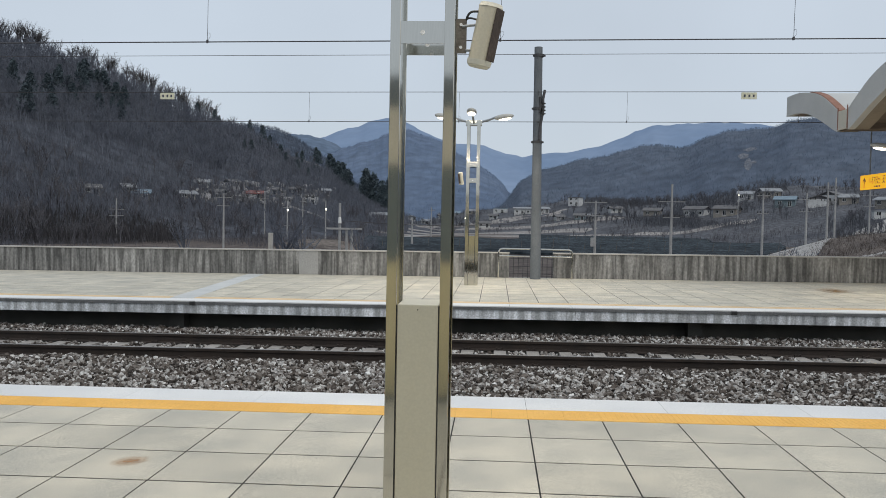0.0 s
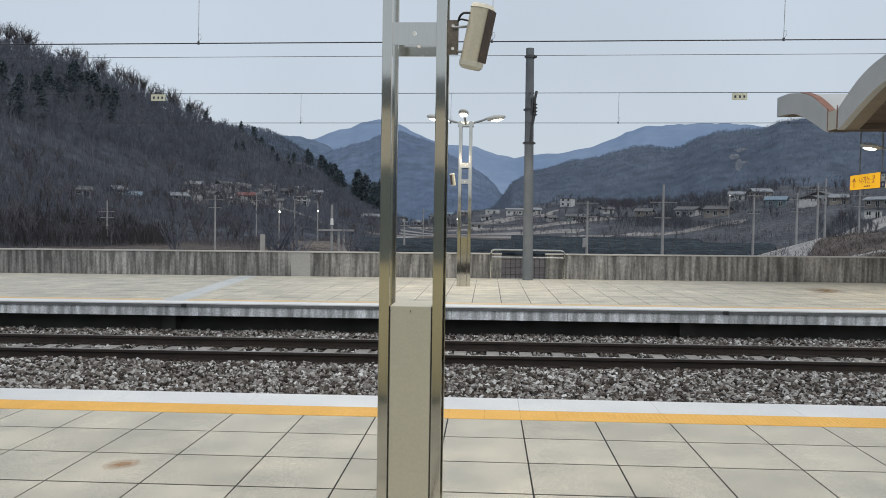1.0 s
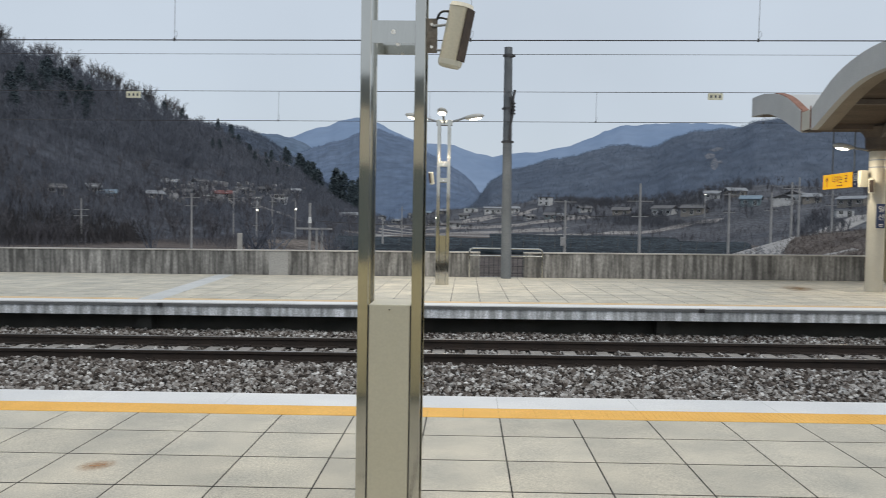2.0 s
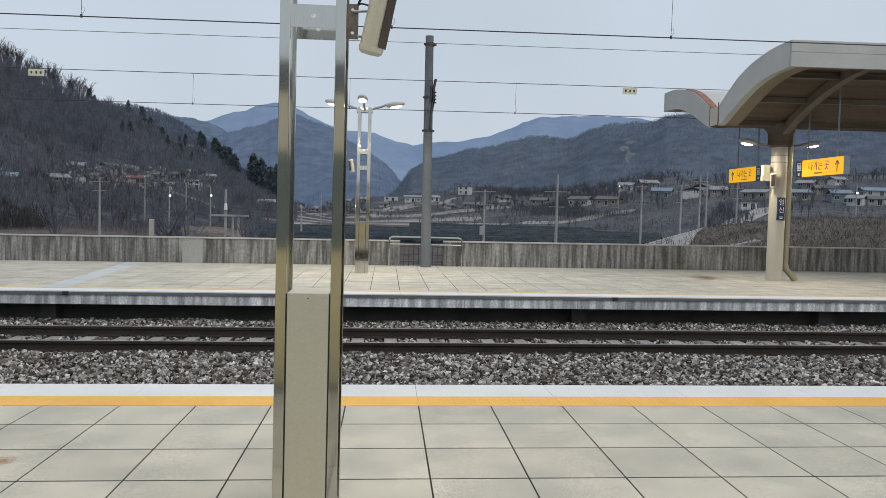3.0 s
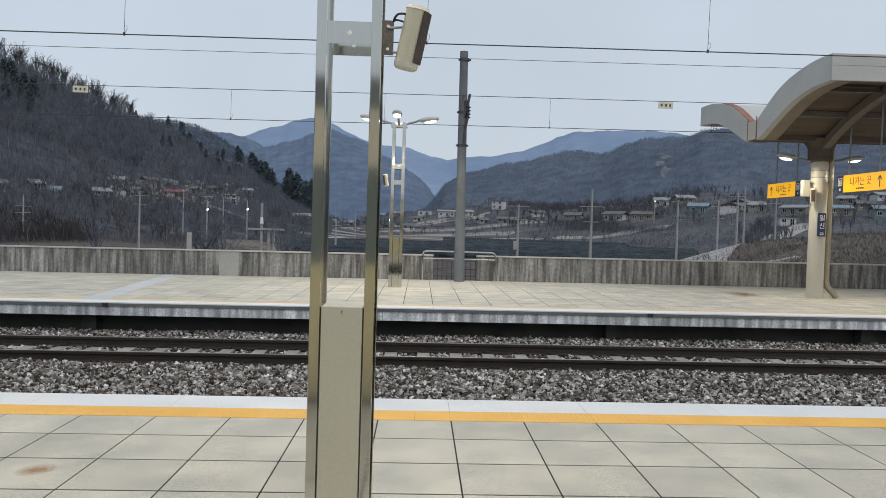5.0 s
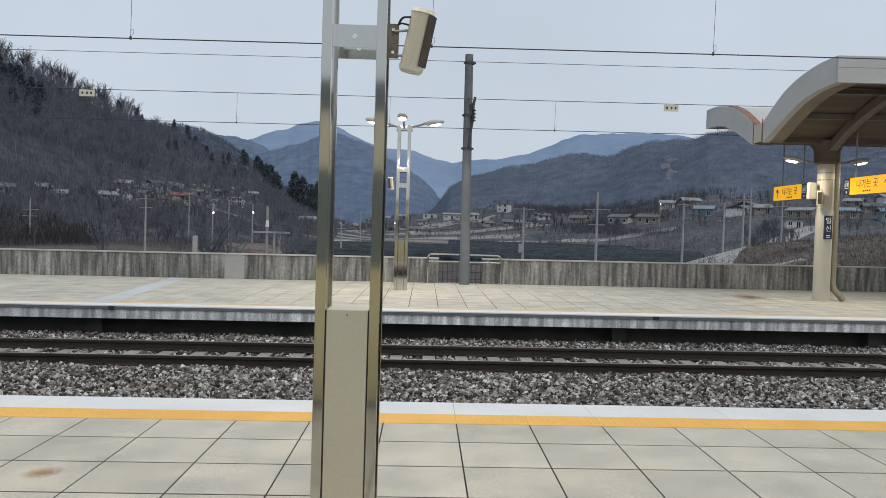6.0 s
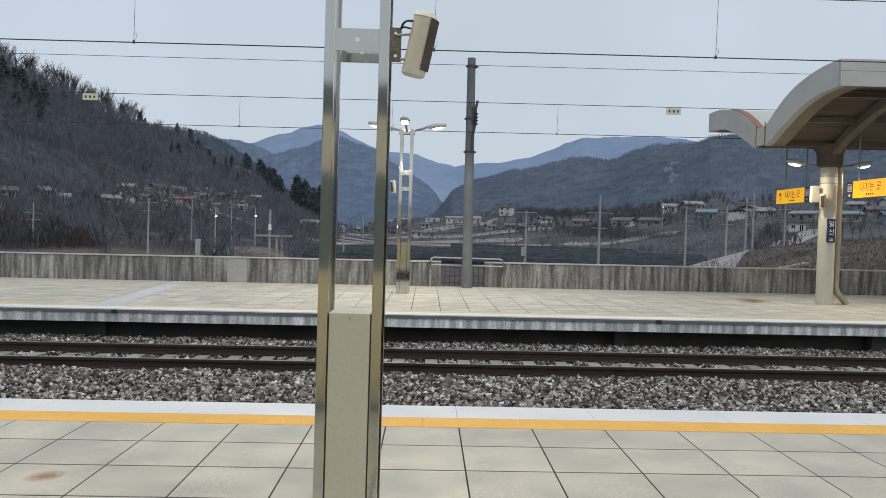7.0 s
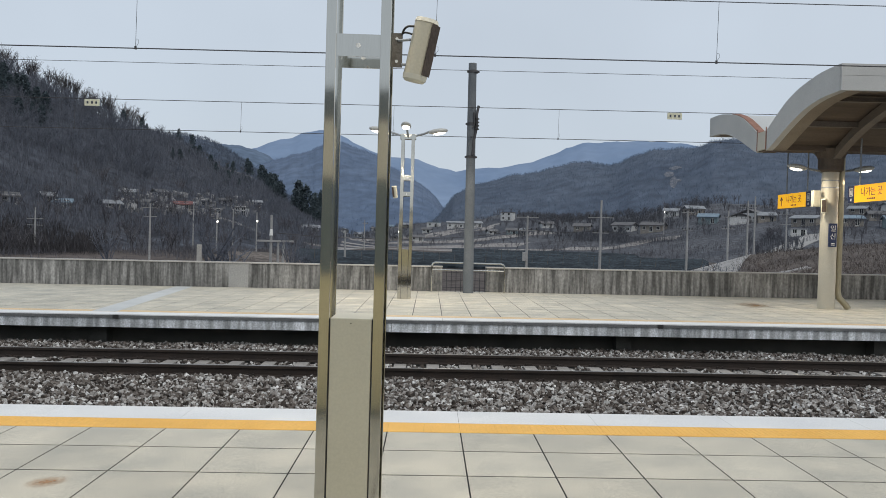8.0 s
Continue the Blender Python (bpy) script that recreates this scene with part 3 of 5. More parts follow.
def arrow(parent, m, h):
    bm = bmesh.new()
    bm_box(bm, -0.06 * h, 0.06 * h, -0.5 * h, 0.45 * h, -0.002, 0.002)
    for sgn in (-1, 1):
        bmesh.ops.create_cube(bm, size=1, matrix=Matrix.Translation((sgn * 0.16 * h, 0.3 * h, 0)) @ pose(0, 0, 0, 0, 0, sgn * 42) @ Matrix.Diagonal((0.1 * h, 0.5 * h, 0.0041, 1)))
    ob = part("arrow", bm, BLUE_INK, parent)
    ob.matrix_basis = m
    return ob


def exit_sign(y0, y1, arrow_far):
    """A lit yellow box sign across the platform, hung on two rods."""
    x = 10.6
    z0, z1 = 2.80, 3.23
    th = thing("exit_sign", x, (y0 + y1) / 2, z0, "yellow lit exit sign hanging on rods below the canopy", "sign", "exit signs")
    h, half = z1 - z0, (y1 - y0) / 2
    navy0 = -half if arrow_far else half - 0.3
    bm = bmesh.new()
    bm_box(bm, 0.004, 0.16, -half, half, 0, h, 0.006)
    part("housing", bm, GALV, th)
    yel = (-half + 0.3, half) if arrow_far else (-half, half - 0.3)
    bm = bmesh.new()
    bm_box(bm, -0.004, 0.004, yel[0], yel[1], 0.005, h - 0.005)
    part("yellow_face", bm, SIGN_YELLOW, th, "glowing yellow face")
    bm = bmesh.new()
    bm_box(bm, -0.004, 0.004, navy0, navy0 + 0.295, 0.005, h - 0.005)
    part("pictogram_panel", bm, SIGN_NAVY, th, "navy pictogram panel")
    bm = bmesh.new()
    yc = navy0 + 0.148
    for a, b, c, d in ((-0.09, -0.07, 0.17, 0.37), (0.07, 0.09, 0.17, 0.37), (-0.09, 0.09, 0.17, 0.19), (-0.09, 0.09, 0.35, 0.37), (-0.05, -0.015, 0.21, 0.32), (0.015, 0.05, 0.21, 0.32), (-0.03, 0.03, 0.05, 0.11)):
        bm_box(bm, -0.007, -0.004, yc + a, yc + b, c, d)
    part("pictogram", bm, PAINT_WHITE, th)
    face = Matrix(((0, 0, -1, -0.006), (-1, 0, 0, 0), (0, 1, 0, 0), (0, 0, 0, 1)))
    mid = (yel[0] + yel[1]) / 2
    shift = -0.15 if arrow_far else 0.15
    words("나가는 곳", 0.235, Matrix.Translation((0, mid + shift, h * 0.56)) @ face, BLUE_INK, parent=th)
    bm = bmesh.new()
    for i in range(4):
        bm_box(bm, -0.006, -0.004, mid + shift - 0.16 + i * 0.09, mid + shift - 0.1 + i * 0.09, 0.06, 0.10)
    part("small_print", bm, BLUE_INK, th)
    ya = yel[1] - 0.25 if arrow_far else yel[0] + 0.25
    arrow(th, Matrix.Translation((0, ya, h * 0.48)) @ face, 0.27)
    for y in (-half * 0.62, half * 0.62):
        bm = bmesh.new()
        off = abs((y0 + y1) / 2 + y - VALLEY_Y)
        top = LIFT + GRADE * x + 0.17 + np.interp(off, [q[0] for q in WING_LOW[::-1]], [q[1] for q in WING_LOW[::-1]])
        bm_rod(bm, (0.08, y, h), (0.08, y, top - z0), 0.02)
        part("hanger_rod", bm, GALV, th)
    return th


exit_sign(21.4, 23.45, True)
exit_sign(17.4, 19.5, False)

plate = thing("name_plate", 10.27, VALLEY_Y, GRADE * 10.27, "narrow navy station name plate fixed to the column", "sign")
bm = bmesh.new()
bm_box(bm, -0.10, 0.10, -0.232, -0.18, 1.60, 2.2, 0.004)
part("board", bm, SIGN_NAVY, plate)
up = Matrix(((1, 0, 0, 0), (0, 0, -1, 0), (0, 1, 0, 0), (0, 0, 0, 1)))
words("일", 0.17, Matrix.Translation((0.0, -0.235, 2.06)) @ up, PAINT_WHITE, parent=plate)
words("신", 0.17, Matrix.Translation((0.0, -0.235, 1.86)) @ up, PAINT_WHITE, parent=plate)
bm = bmesh.new()
for z in (1.68, 1.64):
    bm_box(bm, -0.05, 0.05, -0.235, -0.2325, z, z + 0.02)
part("small_print", bm, PAINT_WHITE, plate)
cabinet = thing("switch_box", 9.98, VALLEY_Y - 0.05, 2.70, "small cream switch box on the column", "box")
bm = bmesh.new()
bm_box(bm, -0.19, 0.0, -0.07, 0.07, 0, 0.42, 0.008)
bm_box(bm, -0.01, 0.12, -0.03, 0.03, 0.16, 0.26)
part("housing", bm, PUTTY, cabinet)
loudspeaker("loudspeaker", pose(10.02, VALLEY_Y - 0.22, 2.72, 0, 8, 236), "small cream loudspeaker fixed to the column", 1.15)

# ---- mast, wires, railing ----
mast = thing("catenary_mast", 1.18, 23.05, 0.01, "tall grey tapered concrete catenary mast with clamps", "mast")
bm = bmesh.new()
bm_rod(bm, (0.015, 0, 0), (-0.04, 0, 6.82), 0.155, 0.118, 24)
part("pole", bm, MAST, mast)
for z in (6.55, 5.0, 4.02):
    bm = bmesh.new()
    bm_box(bm, -0.2, 0.17, -0.02, 0.02, z, z + 0.05)
    bm_rod(bm, (-0.02, 0, z - 0.01), (-0.02, 0, z + 0.06), 0.15, seg=20)
    part("clamp", bm, WIRE, mast)
bm = bmesh.new()
bm_path(bm, [(0.17, -0.05, 5.56), (0.12, -0.1, 5.3), (0.13, -0.12, 4.95), (0.05, -0.12, 4.5), (0.03, -0.15, 4.1)], 0.04)
bm_path(bm, [(0.03, -0.14, 5.35), (0.06, -0.14, 5.05), (0.02, -0.14, 4.9)], 0.025)
part("insulator_arm", bm, WIRE, mast)
for z in (4.59, 5.455):
    bm = bm_rod(bmesh.new(), (-0.02, -0.1, z + 0.05), (-0.02, -0.36, z), 0.022, seg=8)
    part("wire_arm", bm, WIRE, mast)
for z in (4.85, 4.95, 5.05, 5.15):
    bm = bm_rod(bmesh.new(), (0.13, -0.11, z), (0.13, -0.11, z + 0.03), 0.07, seg=12)
    part("insulator", bm, BLACK, mast)


def overhead(name, y, z, r, label, x0=-30, x1=34):
    bm = bm_rod(bmesh.new(), (x0, y, z + GRADE * x0), (x1, y, z + GRADE * x1), r, seg=6)
    return tagged(part(name, bm, WIRE), label, "wire", "overhead wires")


overhead("contact_wire", 13.36, 4.767, 0.010, "dark copper contact wire over the track")
overhead("messenger_wire", 13.36, 5.815, 0.008, "dark messenger wire over the track")
overhead("feeder_wire", 22.93, 6.59, 0.0075, "dark feeder wire clamped to the mast top")
overhead("messenger_wire", 22.7, 5.46, 0.009, "dark messenger wire at the mast")
overhead("contact_wire", 22.7, 4.595, 0.009, "dark contact wire at the mast")
for y, zl, zh, xs in ((13.36, 4.767, 5.815, (-10.2, -5.11, 0.01, 4.88, 9.9)), (22.7, 4.595, 5.46, (-15.2, -10.4, -5.59, -1.15, 3.69, 8.5, 13.3))):
    for x in xs:
        g = GRADE * x
        d = thing("dropper", x, y, zl + g, "thin dropper wire with a small loop and clamp", "dropper", "droppers")
        bm = bmesh.new()
        bm_rod(bm, (0, 0, 0), (0.012, 0, zh - zl), 0.004, seg=5)
        part("strand", bm, WIRE, d)
        bm = bmesh.new()
        bm_box(bm, -0.016, 0.016, -0.012, 0.012, -0.02, 0.035)
        part("clamp", bm, WIRE, d)
        bm = bmesh.new()
        bm_path(bm, [(0.01, 0, 0.03), (0.05, 0, 0.09), (0.045, 0, 0.15), (0.012, 0, 0.16), (0.0, 0, 0.10), (0.0, 0, 0.03)], 0.003, 5)
        part("loop", bm, WIRE, d)
for x in (-9.9, 7.11):
    t = thing("wire_tag", x, 22.7, 5.25 + GRADE * x, "pale yellow tag hanging on the messenger wire", "tag", "wire tags")
    bm = bmesh.new()
    bm_box(bm, -0.215, 0.215, -0.012, 0.012, 0, 0.19, 0.004)
    part("board", bm, TAG_YELLOW, t)
    bm = bmesh.new()
    for dx in (-0.15, -0.02, 0.1):
        bm_box(bm, dx, dx + 0.05, -0.015, -0.012, 0.06, 0.13)
    tagged(part("bars", bm, BLUE_INK, t), kind="stuff")
    bm = bmesh.new()
    bm_rod(bm, (-0.15, 0, 0.18), (-0.15, 0, 0.22), 0.008), bm_rod(bm, (0.15, 0, 0.18), (0.15, 0, 0.22), 0.008)
    part("hook", bm, WIRE, t)

railing = thing("safety_railing", 1.19, 23.2, 0.01, "low stainless pipe railing in front of the wall gate", "railing")
bm = bmesh.new()
bm_path(bm, [(-1.09, 0, 0), (-1.09, 0, 0.78), (-1.06, 0, 0.85), (-0.99, 0, 0.88), (0.99, 0, 0.88), (1.06, 0, 0.85), (1.09, 0, 0.78), (1.09, 0, 0)], 0.025)
part("frame_pipe", bm, STEEL, railing)
bm = bmesh.new()
bm_rod(bm, (-1.09, 0, 0.66), (1.09, 0, 0.66), 0.02)
part("mid_pipe", bm, STEEL, railing)
for i in range(12):
    x = -0.78 + 0.145 * i
    bm = bmesh.new()
    bm_rod(bm, (x, 0.35, -0.02), (x, 0.35, 0.62), 0.011, seg=6)
    part("bar", bm, WIRE, railing)
for z in (0.12, 0.34, 0.58):
    bm = bmesh.new()
    bm_rod(bm, (-0.78, 0.35, z), (0.83, 0.35, z), 0.009, seg=6)
    part("bar", bm, WIRE, railing)

# ---- land beyond the wall ----
EYE = 1.65
FLOOR_Z = -3.0
SOIL = surf("winter_soil", (0.066, 0.056, 0.054), (0.125, 0.106, 0.098), 0.03, 0.95, 0, 0.3, 0.6, 0.35, shape=0.3, spec=0.1)
# Hillside base shifted to blue-grey to paint in the haze before it.
HILL = surf("hazed_winter_hillside", (0.050, 0.057, 0.073), (0.084, 0.090, 0.106), 0.02, 0.95, 0, 0.5, 0.25, 0.5, shape=1.0, spec=0.1)
SPUR = surf("scrub_spur", (0.038, 0.038, 0.043), (0.062, 0.058, 0.060), 0.05, 0.95, 0, 0.4, 0.5, 0.4, shape=0.5, spec=0.1)
BANK = surf("dry_grass_bank", (0.082, 0.072, 0.069), (0.155, 0.132, 0.120), 0.10, 0.95, 0, 0.4, 2.0, 0.4, shape=0.2, spec=0.1)
# Paler, bluer base colours with distance: aerial haze painted into the hills.
HILL_BEHIND = surf("hazed_hill_behind", (0.070, 0.088, 0.122), (0.090, 0.110, 0.146), 0.02, 0.95, 0, 0.5, 0.1, 0.4, shape=2.0, spec=0.1)
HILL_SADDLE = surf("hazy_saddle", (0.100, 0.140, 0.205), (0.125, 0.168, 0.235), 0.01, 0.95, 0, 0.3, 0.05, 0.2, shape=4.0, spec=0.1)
HILL_MID = surf("hazed_wooded_hills", (0.072, 0.092, 0.130), (0.104, 0.126, 0.166), 0.012, 0.95, 0, 0.12, 0.08, 0.25, shape=3.0, spec=0.1)
HILL_FAR = surf("hazed_distant_hills", (0.098, 0.136, 0.206), (0.128, 0.168, 0.240), 0.008, 0.95, 0, 0.12, 0.05, 0.2, shape=6.0, spec=0.1)
HILL_FARTHEST = surf("hazed_farthest_hills", (0.155, 0.225, 0.345), (0.225, 0.295, 0.415), 0.003, 0.95, 0, 0.0, 0.02, 0.05, shape=6.0, spec=0.1)

bm = bmesh.new()
bm_box(bm, -4600, 4600, -4700, 4700, FLOOR_Z - 2, FLOOR_Z)
ground = setting("ground", bm, SOIL, "brown winter valley floor round the station", "ground")

HILLS = []


def slope_height(entry, az, d):
    """Height of a hill range at a bearing (degrees) and distance."""
    ridge, depth, rough = entry
    if az < ridge[0, 0] or az > ridge[-1, 0]:
        return -99.0
    el, far = np.interp(az, ridge[:, 0], ridge[:, 1]), np.interp(az, ridge[:, 0], ridge[:, 2])
    el += 0.12 * noise.noise((az * 0.9, far * 0.01, 0.5)) + 0.06 * noise.noise((az * 3.0, far * 0.01, 4.5))
    h = EYE + far * math.tan(radians(el)) - FLOOR_Z
    u = (d - far + depth) / depth
    if u < 0 or u > 1.7:
        return -99.0
    if u <= 1:
        k = 0.35 * u + 0.65 * (0.5 - 0.5 * math.cos(math.pi * u))
        amp = rough * min(k, 1) * (1.0 - 0.55 * u)
    else:
        k = 1 - (u - 1) / 0.7
        amp = rough * k * 0.45
    x, y = d * math.sin(radians(az)), d * math.cos(radians(az))
    return FLOOR_Z - 0.6 + h * k + noise.fractal((x / (rough * 18), y / (rough * 18), 2.0), 1.0, 2.1, 3) * amp


def land(x, y):
    az, d = math.degrees(math.atan2(x, y)), math.hypot(x, y)
    return max([FLOOR_Z] + [slope_height(e, az, d) for e in HILLS])


def spot(az, el):
    """Where the land first rises to a height angle at a bearing."""
    d = 60.0
    while d < 900:
        x, y = d * math.sin(radians(az)), d * math.cos(radians(az))
        z = land(x, y)
        if math.degrees(math.atan2(z - EYE, d)) >= el:
            break
        d += 2.0
    return x, y, z


def hill(name, ridge, depth, material, label, rough, cell, steps=44):
    """A hill range: its crest runs through a few (bearing, height angle, distance) points; it falls to the valley and behind."""
    entry = (np.array(ridge, float), depth, rough)
    HILLS.append(entry)
    verts, faces = [], []
    w = steps + 12
    for az in np.linspace(ridge[0][0], ridge[-1][0], cell):
        far = np.interp(az, entry[0][:, 0], entry[0][:, 2])
        for j in range(w):
            u = j / steps if j <= steps else 1 + 0.699 * (j - steps) / 11
            d = far - depth * (1 - u)
            verts.append((d * math.sin(radians(az)), d * math.cos(radians(az)), slope_height(entry, az, d)))
    for i in range(cell - 1):
        for j in range(w - 1):
            a = i * w + j
            faces.append((a, a + w, a + w + 1, a + 1))
    me = raw_mesh(name, verts, faces, material)
    me.shade_smooth()
    return tagged(new(name, me), label, "hill", "", "structure")


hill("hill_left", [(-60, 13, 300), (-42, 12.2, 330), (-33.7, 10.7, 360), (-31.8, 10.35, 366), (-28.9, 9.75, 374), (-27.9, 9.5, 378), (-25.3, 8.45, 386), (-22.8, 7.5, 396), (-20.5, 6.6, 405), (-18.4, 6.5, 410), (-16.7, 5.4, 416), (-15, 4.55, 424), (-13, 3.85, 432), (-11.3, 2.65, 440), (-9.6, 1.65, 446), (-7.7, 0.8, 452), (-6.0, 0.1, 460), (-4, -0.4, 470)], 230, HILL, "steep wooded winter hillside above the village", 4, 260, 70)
LEFT = HILLS[-1]
hill("hill_spur", [(-70, 5, 230), (-45, 4.6, 235), (-36, 4.0, 240), (-33.7, 3.6, 240), (-31.5, 2.9, 240), (-29.5, 2.2, 240), (-27.5, 1.4, 242), (-25.5, 0.6, 245), (-23.5, -0.2, 245), (-22, -0.8, 245)], 110, SPUR, "lower wooded spur with grey-brown scrub", 3.0, 120)
SPUR_H = HILLS[-1]
hill("hill_bank", [(18.5, -1.6, 120), (21, -1.2, 115), (23.5, -0.3, 110), (26, 0.1, 105), (29, 0.5, 105), (34, 0.8, 105), (44, 1.2, 105), (60, 1.2, 105)], 60, BANK, "bank of dry brown winter grass", 1.0, 90)
BANK_H = HILLS[-1]
EARTH = surf("earth_bank", (0.085, 0.074, 0.070), (0.185, 0.160, 0.142), 0.25, 0.95, 0, 0.3, 2.0, 0.4, shape=0.2, spec=0.1)
hill("earth_bank", [(-20, -2.4, 75), (-17, -1.9, 75), (-15.5, -1.35, 75), (-14, -0.95, 76), (-12, -0.85, 78), (-10.5, -1.15, 80), (-9, -1.7, 82), (-7, -2.4, 85)], 30, EARTH, "bare brown earth bank behind the station wall", 0.6, 80)
EARTH_H = HILLS[-1]
VILLAGE_SOIL = surf("garden_soil", (0.054, 0.060, 0.074), (0.122, 0.125, 0.138), 0.06, 0.95, 0, 0.3, 0.8, 0.4, shape=0.3, spec=0.1)
hill("hill_village", [(-5, 0.2, 520), (-2, 0.9, 520), (2, 1.3, 500), (6, 1.9, 480), (10, 1.7, 460), (15, 2.0, 430), (19, 2.9, 420), (23, 2.9, 400), (28, 3.2, 380), (34, 3.2, 380), (45, 3.4, 380), (60, 3.4, 380)], 210, VILLAGE_SOIL, "gentle rise of fields and gardens below the hills", 2.0, 160)
VILLAGE = HILLS[-1]
# The ranges from here on carry their haze as base colour.
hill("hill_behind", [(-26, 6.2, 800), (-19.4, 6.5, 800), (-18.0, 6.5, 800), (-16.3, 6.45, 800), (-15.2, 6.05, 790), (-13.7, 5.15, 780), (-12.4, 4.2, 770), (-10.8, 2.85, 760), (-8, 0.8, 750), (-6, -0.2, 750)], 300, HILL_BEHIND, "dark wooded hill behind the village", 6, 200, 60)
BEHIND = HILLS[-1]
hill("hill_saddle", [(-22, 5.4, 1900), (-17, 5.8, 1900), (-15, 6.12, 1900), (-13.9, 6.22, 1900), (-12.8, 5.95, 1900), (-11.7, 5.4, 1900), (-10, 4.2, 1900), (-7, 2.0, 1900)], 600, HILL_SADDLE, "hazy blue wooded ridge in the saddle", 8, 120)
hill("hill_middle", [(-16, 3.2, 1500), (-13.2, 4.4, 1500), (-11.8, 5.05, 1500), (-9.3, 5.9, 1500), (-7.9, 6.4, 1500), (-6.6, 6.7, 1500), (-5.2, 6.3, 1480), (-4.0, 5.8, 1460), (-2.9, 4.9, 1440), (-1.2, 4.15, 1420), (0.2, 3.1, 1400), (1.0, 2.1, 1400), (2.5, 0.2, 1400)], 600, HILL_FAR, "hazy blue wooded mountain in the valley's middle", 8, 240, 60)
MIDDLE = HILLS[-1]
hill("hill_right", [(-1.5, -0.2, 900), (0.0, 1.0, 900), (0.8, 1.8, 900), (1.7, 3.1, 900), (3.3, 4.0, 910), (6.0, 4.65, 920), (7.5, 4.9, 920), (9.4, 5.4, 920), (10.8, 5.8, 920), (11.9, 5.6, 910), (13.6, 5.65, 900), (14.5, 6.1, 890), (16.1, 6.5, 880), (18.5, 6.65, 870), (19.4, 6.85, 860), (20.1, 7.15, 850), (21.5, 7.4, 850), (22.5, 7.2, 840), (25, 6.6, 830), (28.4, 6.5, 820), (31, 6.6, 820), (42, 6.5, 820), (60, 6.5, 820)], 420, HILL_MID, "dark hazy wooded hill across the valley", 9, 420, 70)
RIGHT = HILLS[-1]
hill("mountain_far", [(-60, 6, 4000), (-24, 6.0, 4000), (-14, 5.6, 4000), (-12.8, 6.0, 4000), (-10.6, 6.8, 4000), (-8.2, 7.6, 4000), (-6.6, 7.15, 4000), (-4.0, 6.05, 3900), (-2.9, 5.8, 3900), (-1.0, 5.6, 3900), (0.7, 5.1, 3900), (1.9, 4.85, 3900), (3.9, 5.2, 3900), (6.0, 5.4, 3900), (7.7, 5.8, 3900), (9.8, 6.6, 3900), (11.5, 7.15, 3900), (13.8, 7.2, 3900), (15, 7.3, 3900), (17.7, 7.1, 3900), (19.2, 6.9, 3900), (24, 6.2, 3900), (60, 6, 3900)], 1200, HILL_FARTHEST, "far mountain chain with pale blue haze painted in", 14, 300, 50)

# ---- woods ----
# Twig colour has a blue-grey cast in place of haze.
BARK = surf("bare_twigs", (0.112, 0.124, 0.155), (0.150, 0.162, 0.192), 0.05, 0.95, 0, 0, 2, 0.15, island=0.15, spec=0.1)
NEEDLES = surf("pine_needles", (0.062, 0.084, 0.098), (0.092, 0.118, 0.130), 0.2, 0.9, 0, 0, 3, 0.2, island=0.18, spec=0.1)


def tube(v, f, a, b, r0, r1):
    a, b = np.array(a), np.array(b)
    d = (b - a) / (np.linalg.norm(b - a) + 1e-9)
    u = np.cross(d, (0.3, 0.5, 0.81))
    u /= np.linalg.norm(u)
    w = np.cross(d, u)
    i = len(v)
    for p, r in ((a, r0), (b, r1)):
        for k in range(3):
            c, s = math.cos(k * 2.0944), math.sin(k * 2.0944)
            v.append(tuple(p + r * (c * u + s * w)))
    for k in range(3):
        j = (k + 1) % 3
        f.append((i + k, i + j, i + 3 + j)), f.append((i + k, i + 3 + j, i + 3 + k))


def bare_tree(seed, limbs, twigs, width):
    """A leafless tree one metre high: trunk, rising limbs and a haze of fine twigs."""
    g = np.random.default_rng(seed)
    v, f = [], []
    tube(v, f, (0, 0, -0.08), (g.normal(0, 0.02), g.normal(0, 0.02), 0.55), 0.02, 0.012)
    tips = []
    for _ in range(limbs):
        a, z0 = g.uniform(0, 6.28), g.uniform(0.22, 0.55)
        reach, top = g.uniform(0.1, 0.3), g.uniform(0.62, 0.95)
        b = (reach * math.cos(a), reach * math.sin(a), top)
        tube(v, f, (0, 0, z0), b, 0.010, 0.004)
        tips.append(((0, 0, z0), b))
    for _ in range(twigs):
        p, q = tips[g.integers(len(tips))]
        t = g.uniform(0.3, 1.0)
        s = np.array(p) * (1 - t) + np.array(q) * t
        d = g.normal(size=3) * (1, 1, 0.7) + (s[0] * 2, s[1] * 2, 0.9)
        d /= np.linalg.norm(d)
        e = s + d * g.uniform(0.07, 0.2)
        n = np.cross(d, g.normal(size=3))
        n *= width / np.linalg.norm(n)
        i = len(v)
        v += [tuple(s - n), tuple(s + n), tuple(e)]
        f.append((i, i + 1, i + 2))
    return np.array(v), np.array(f)


def pine_tree(seed, tufts):
    """A conifer one metre high: trunk and an uneven crown of drooping tufts."""
    g = np.random.default_rng(seed)
    v, f = [], []
    tube(v, f, (0, 0, -0.08), (0, 0, 0.95), 0.02, 0.004)
    for _ in range(tufts):
        z = 0.18 + 0.8 * g.uniform() ** 0.9
        r = 0.27 * (1.03 - z) ** 0.6 * g.uniform(0.35, 1.1)
        a = g.uniform(0, 6.28)
        c = np.array((r * math.cos(a), r * math.sin(a), z))
        for _ in range(2):
            d, e = g.normal(size=3), g.normal(size=3)
            i = len(v)
            v += [tuple(c + d * 0.028), tuple(c - d * 0.024 + e * 0.016), tuple(c + e * 0.036)]
            f.append((i, i + 1, i + 2))
    return np.array(v), np.array(f)


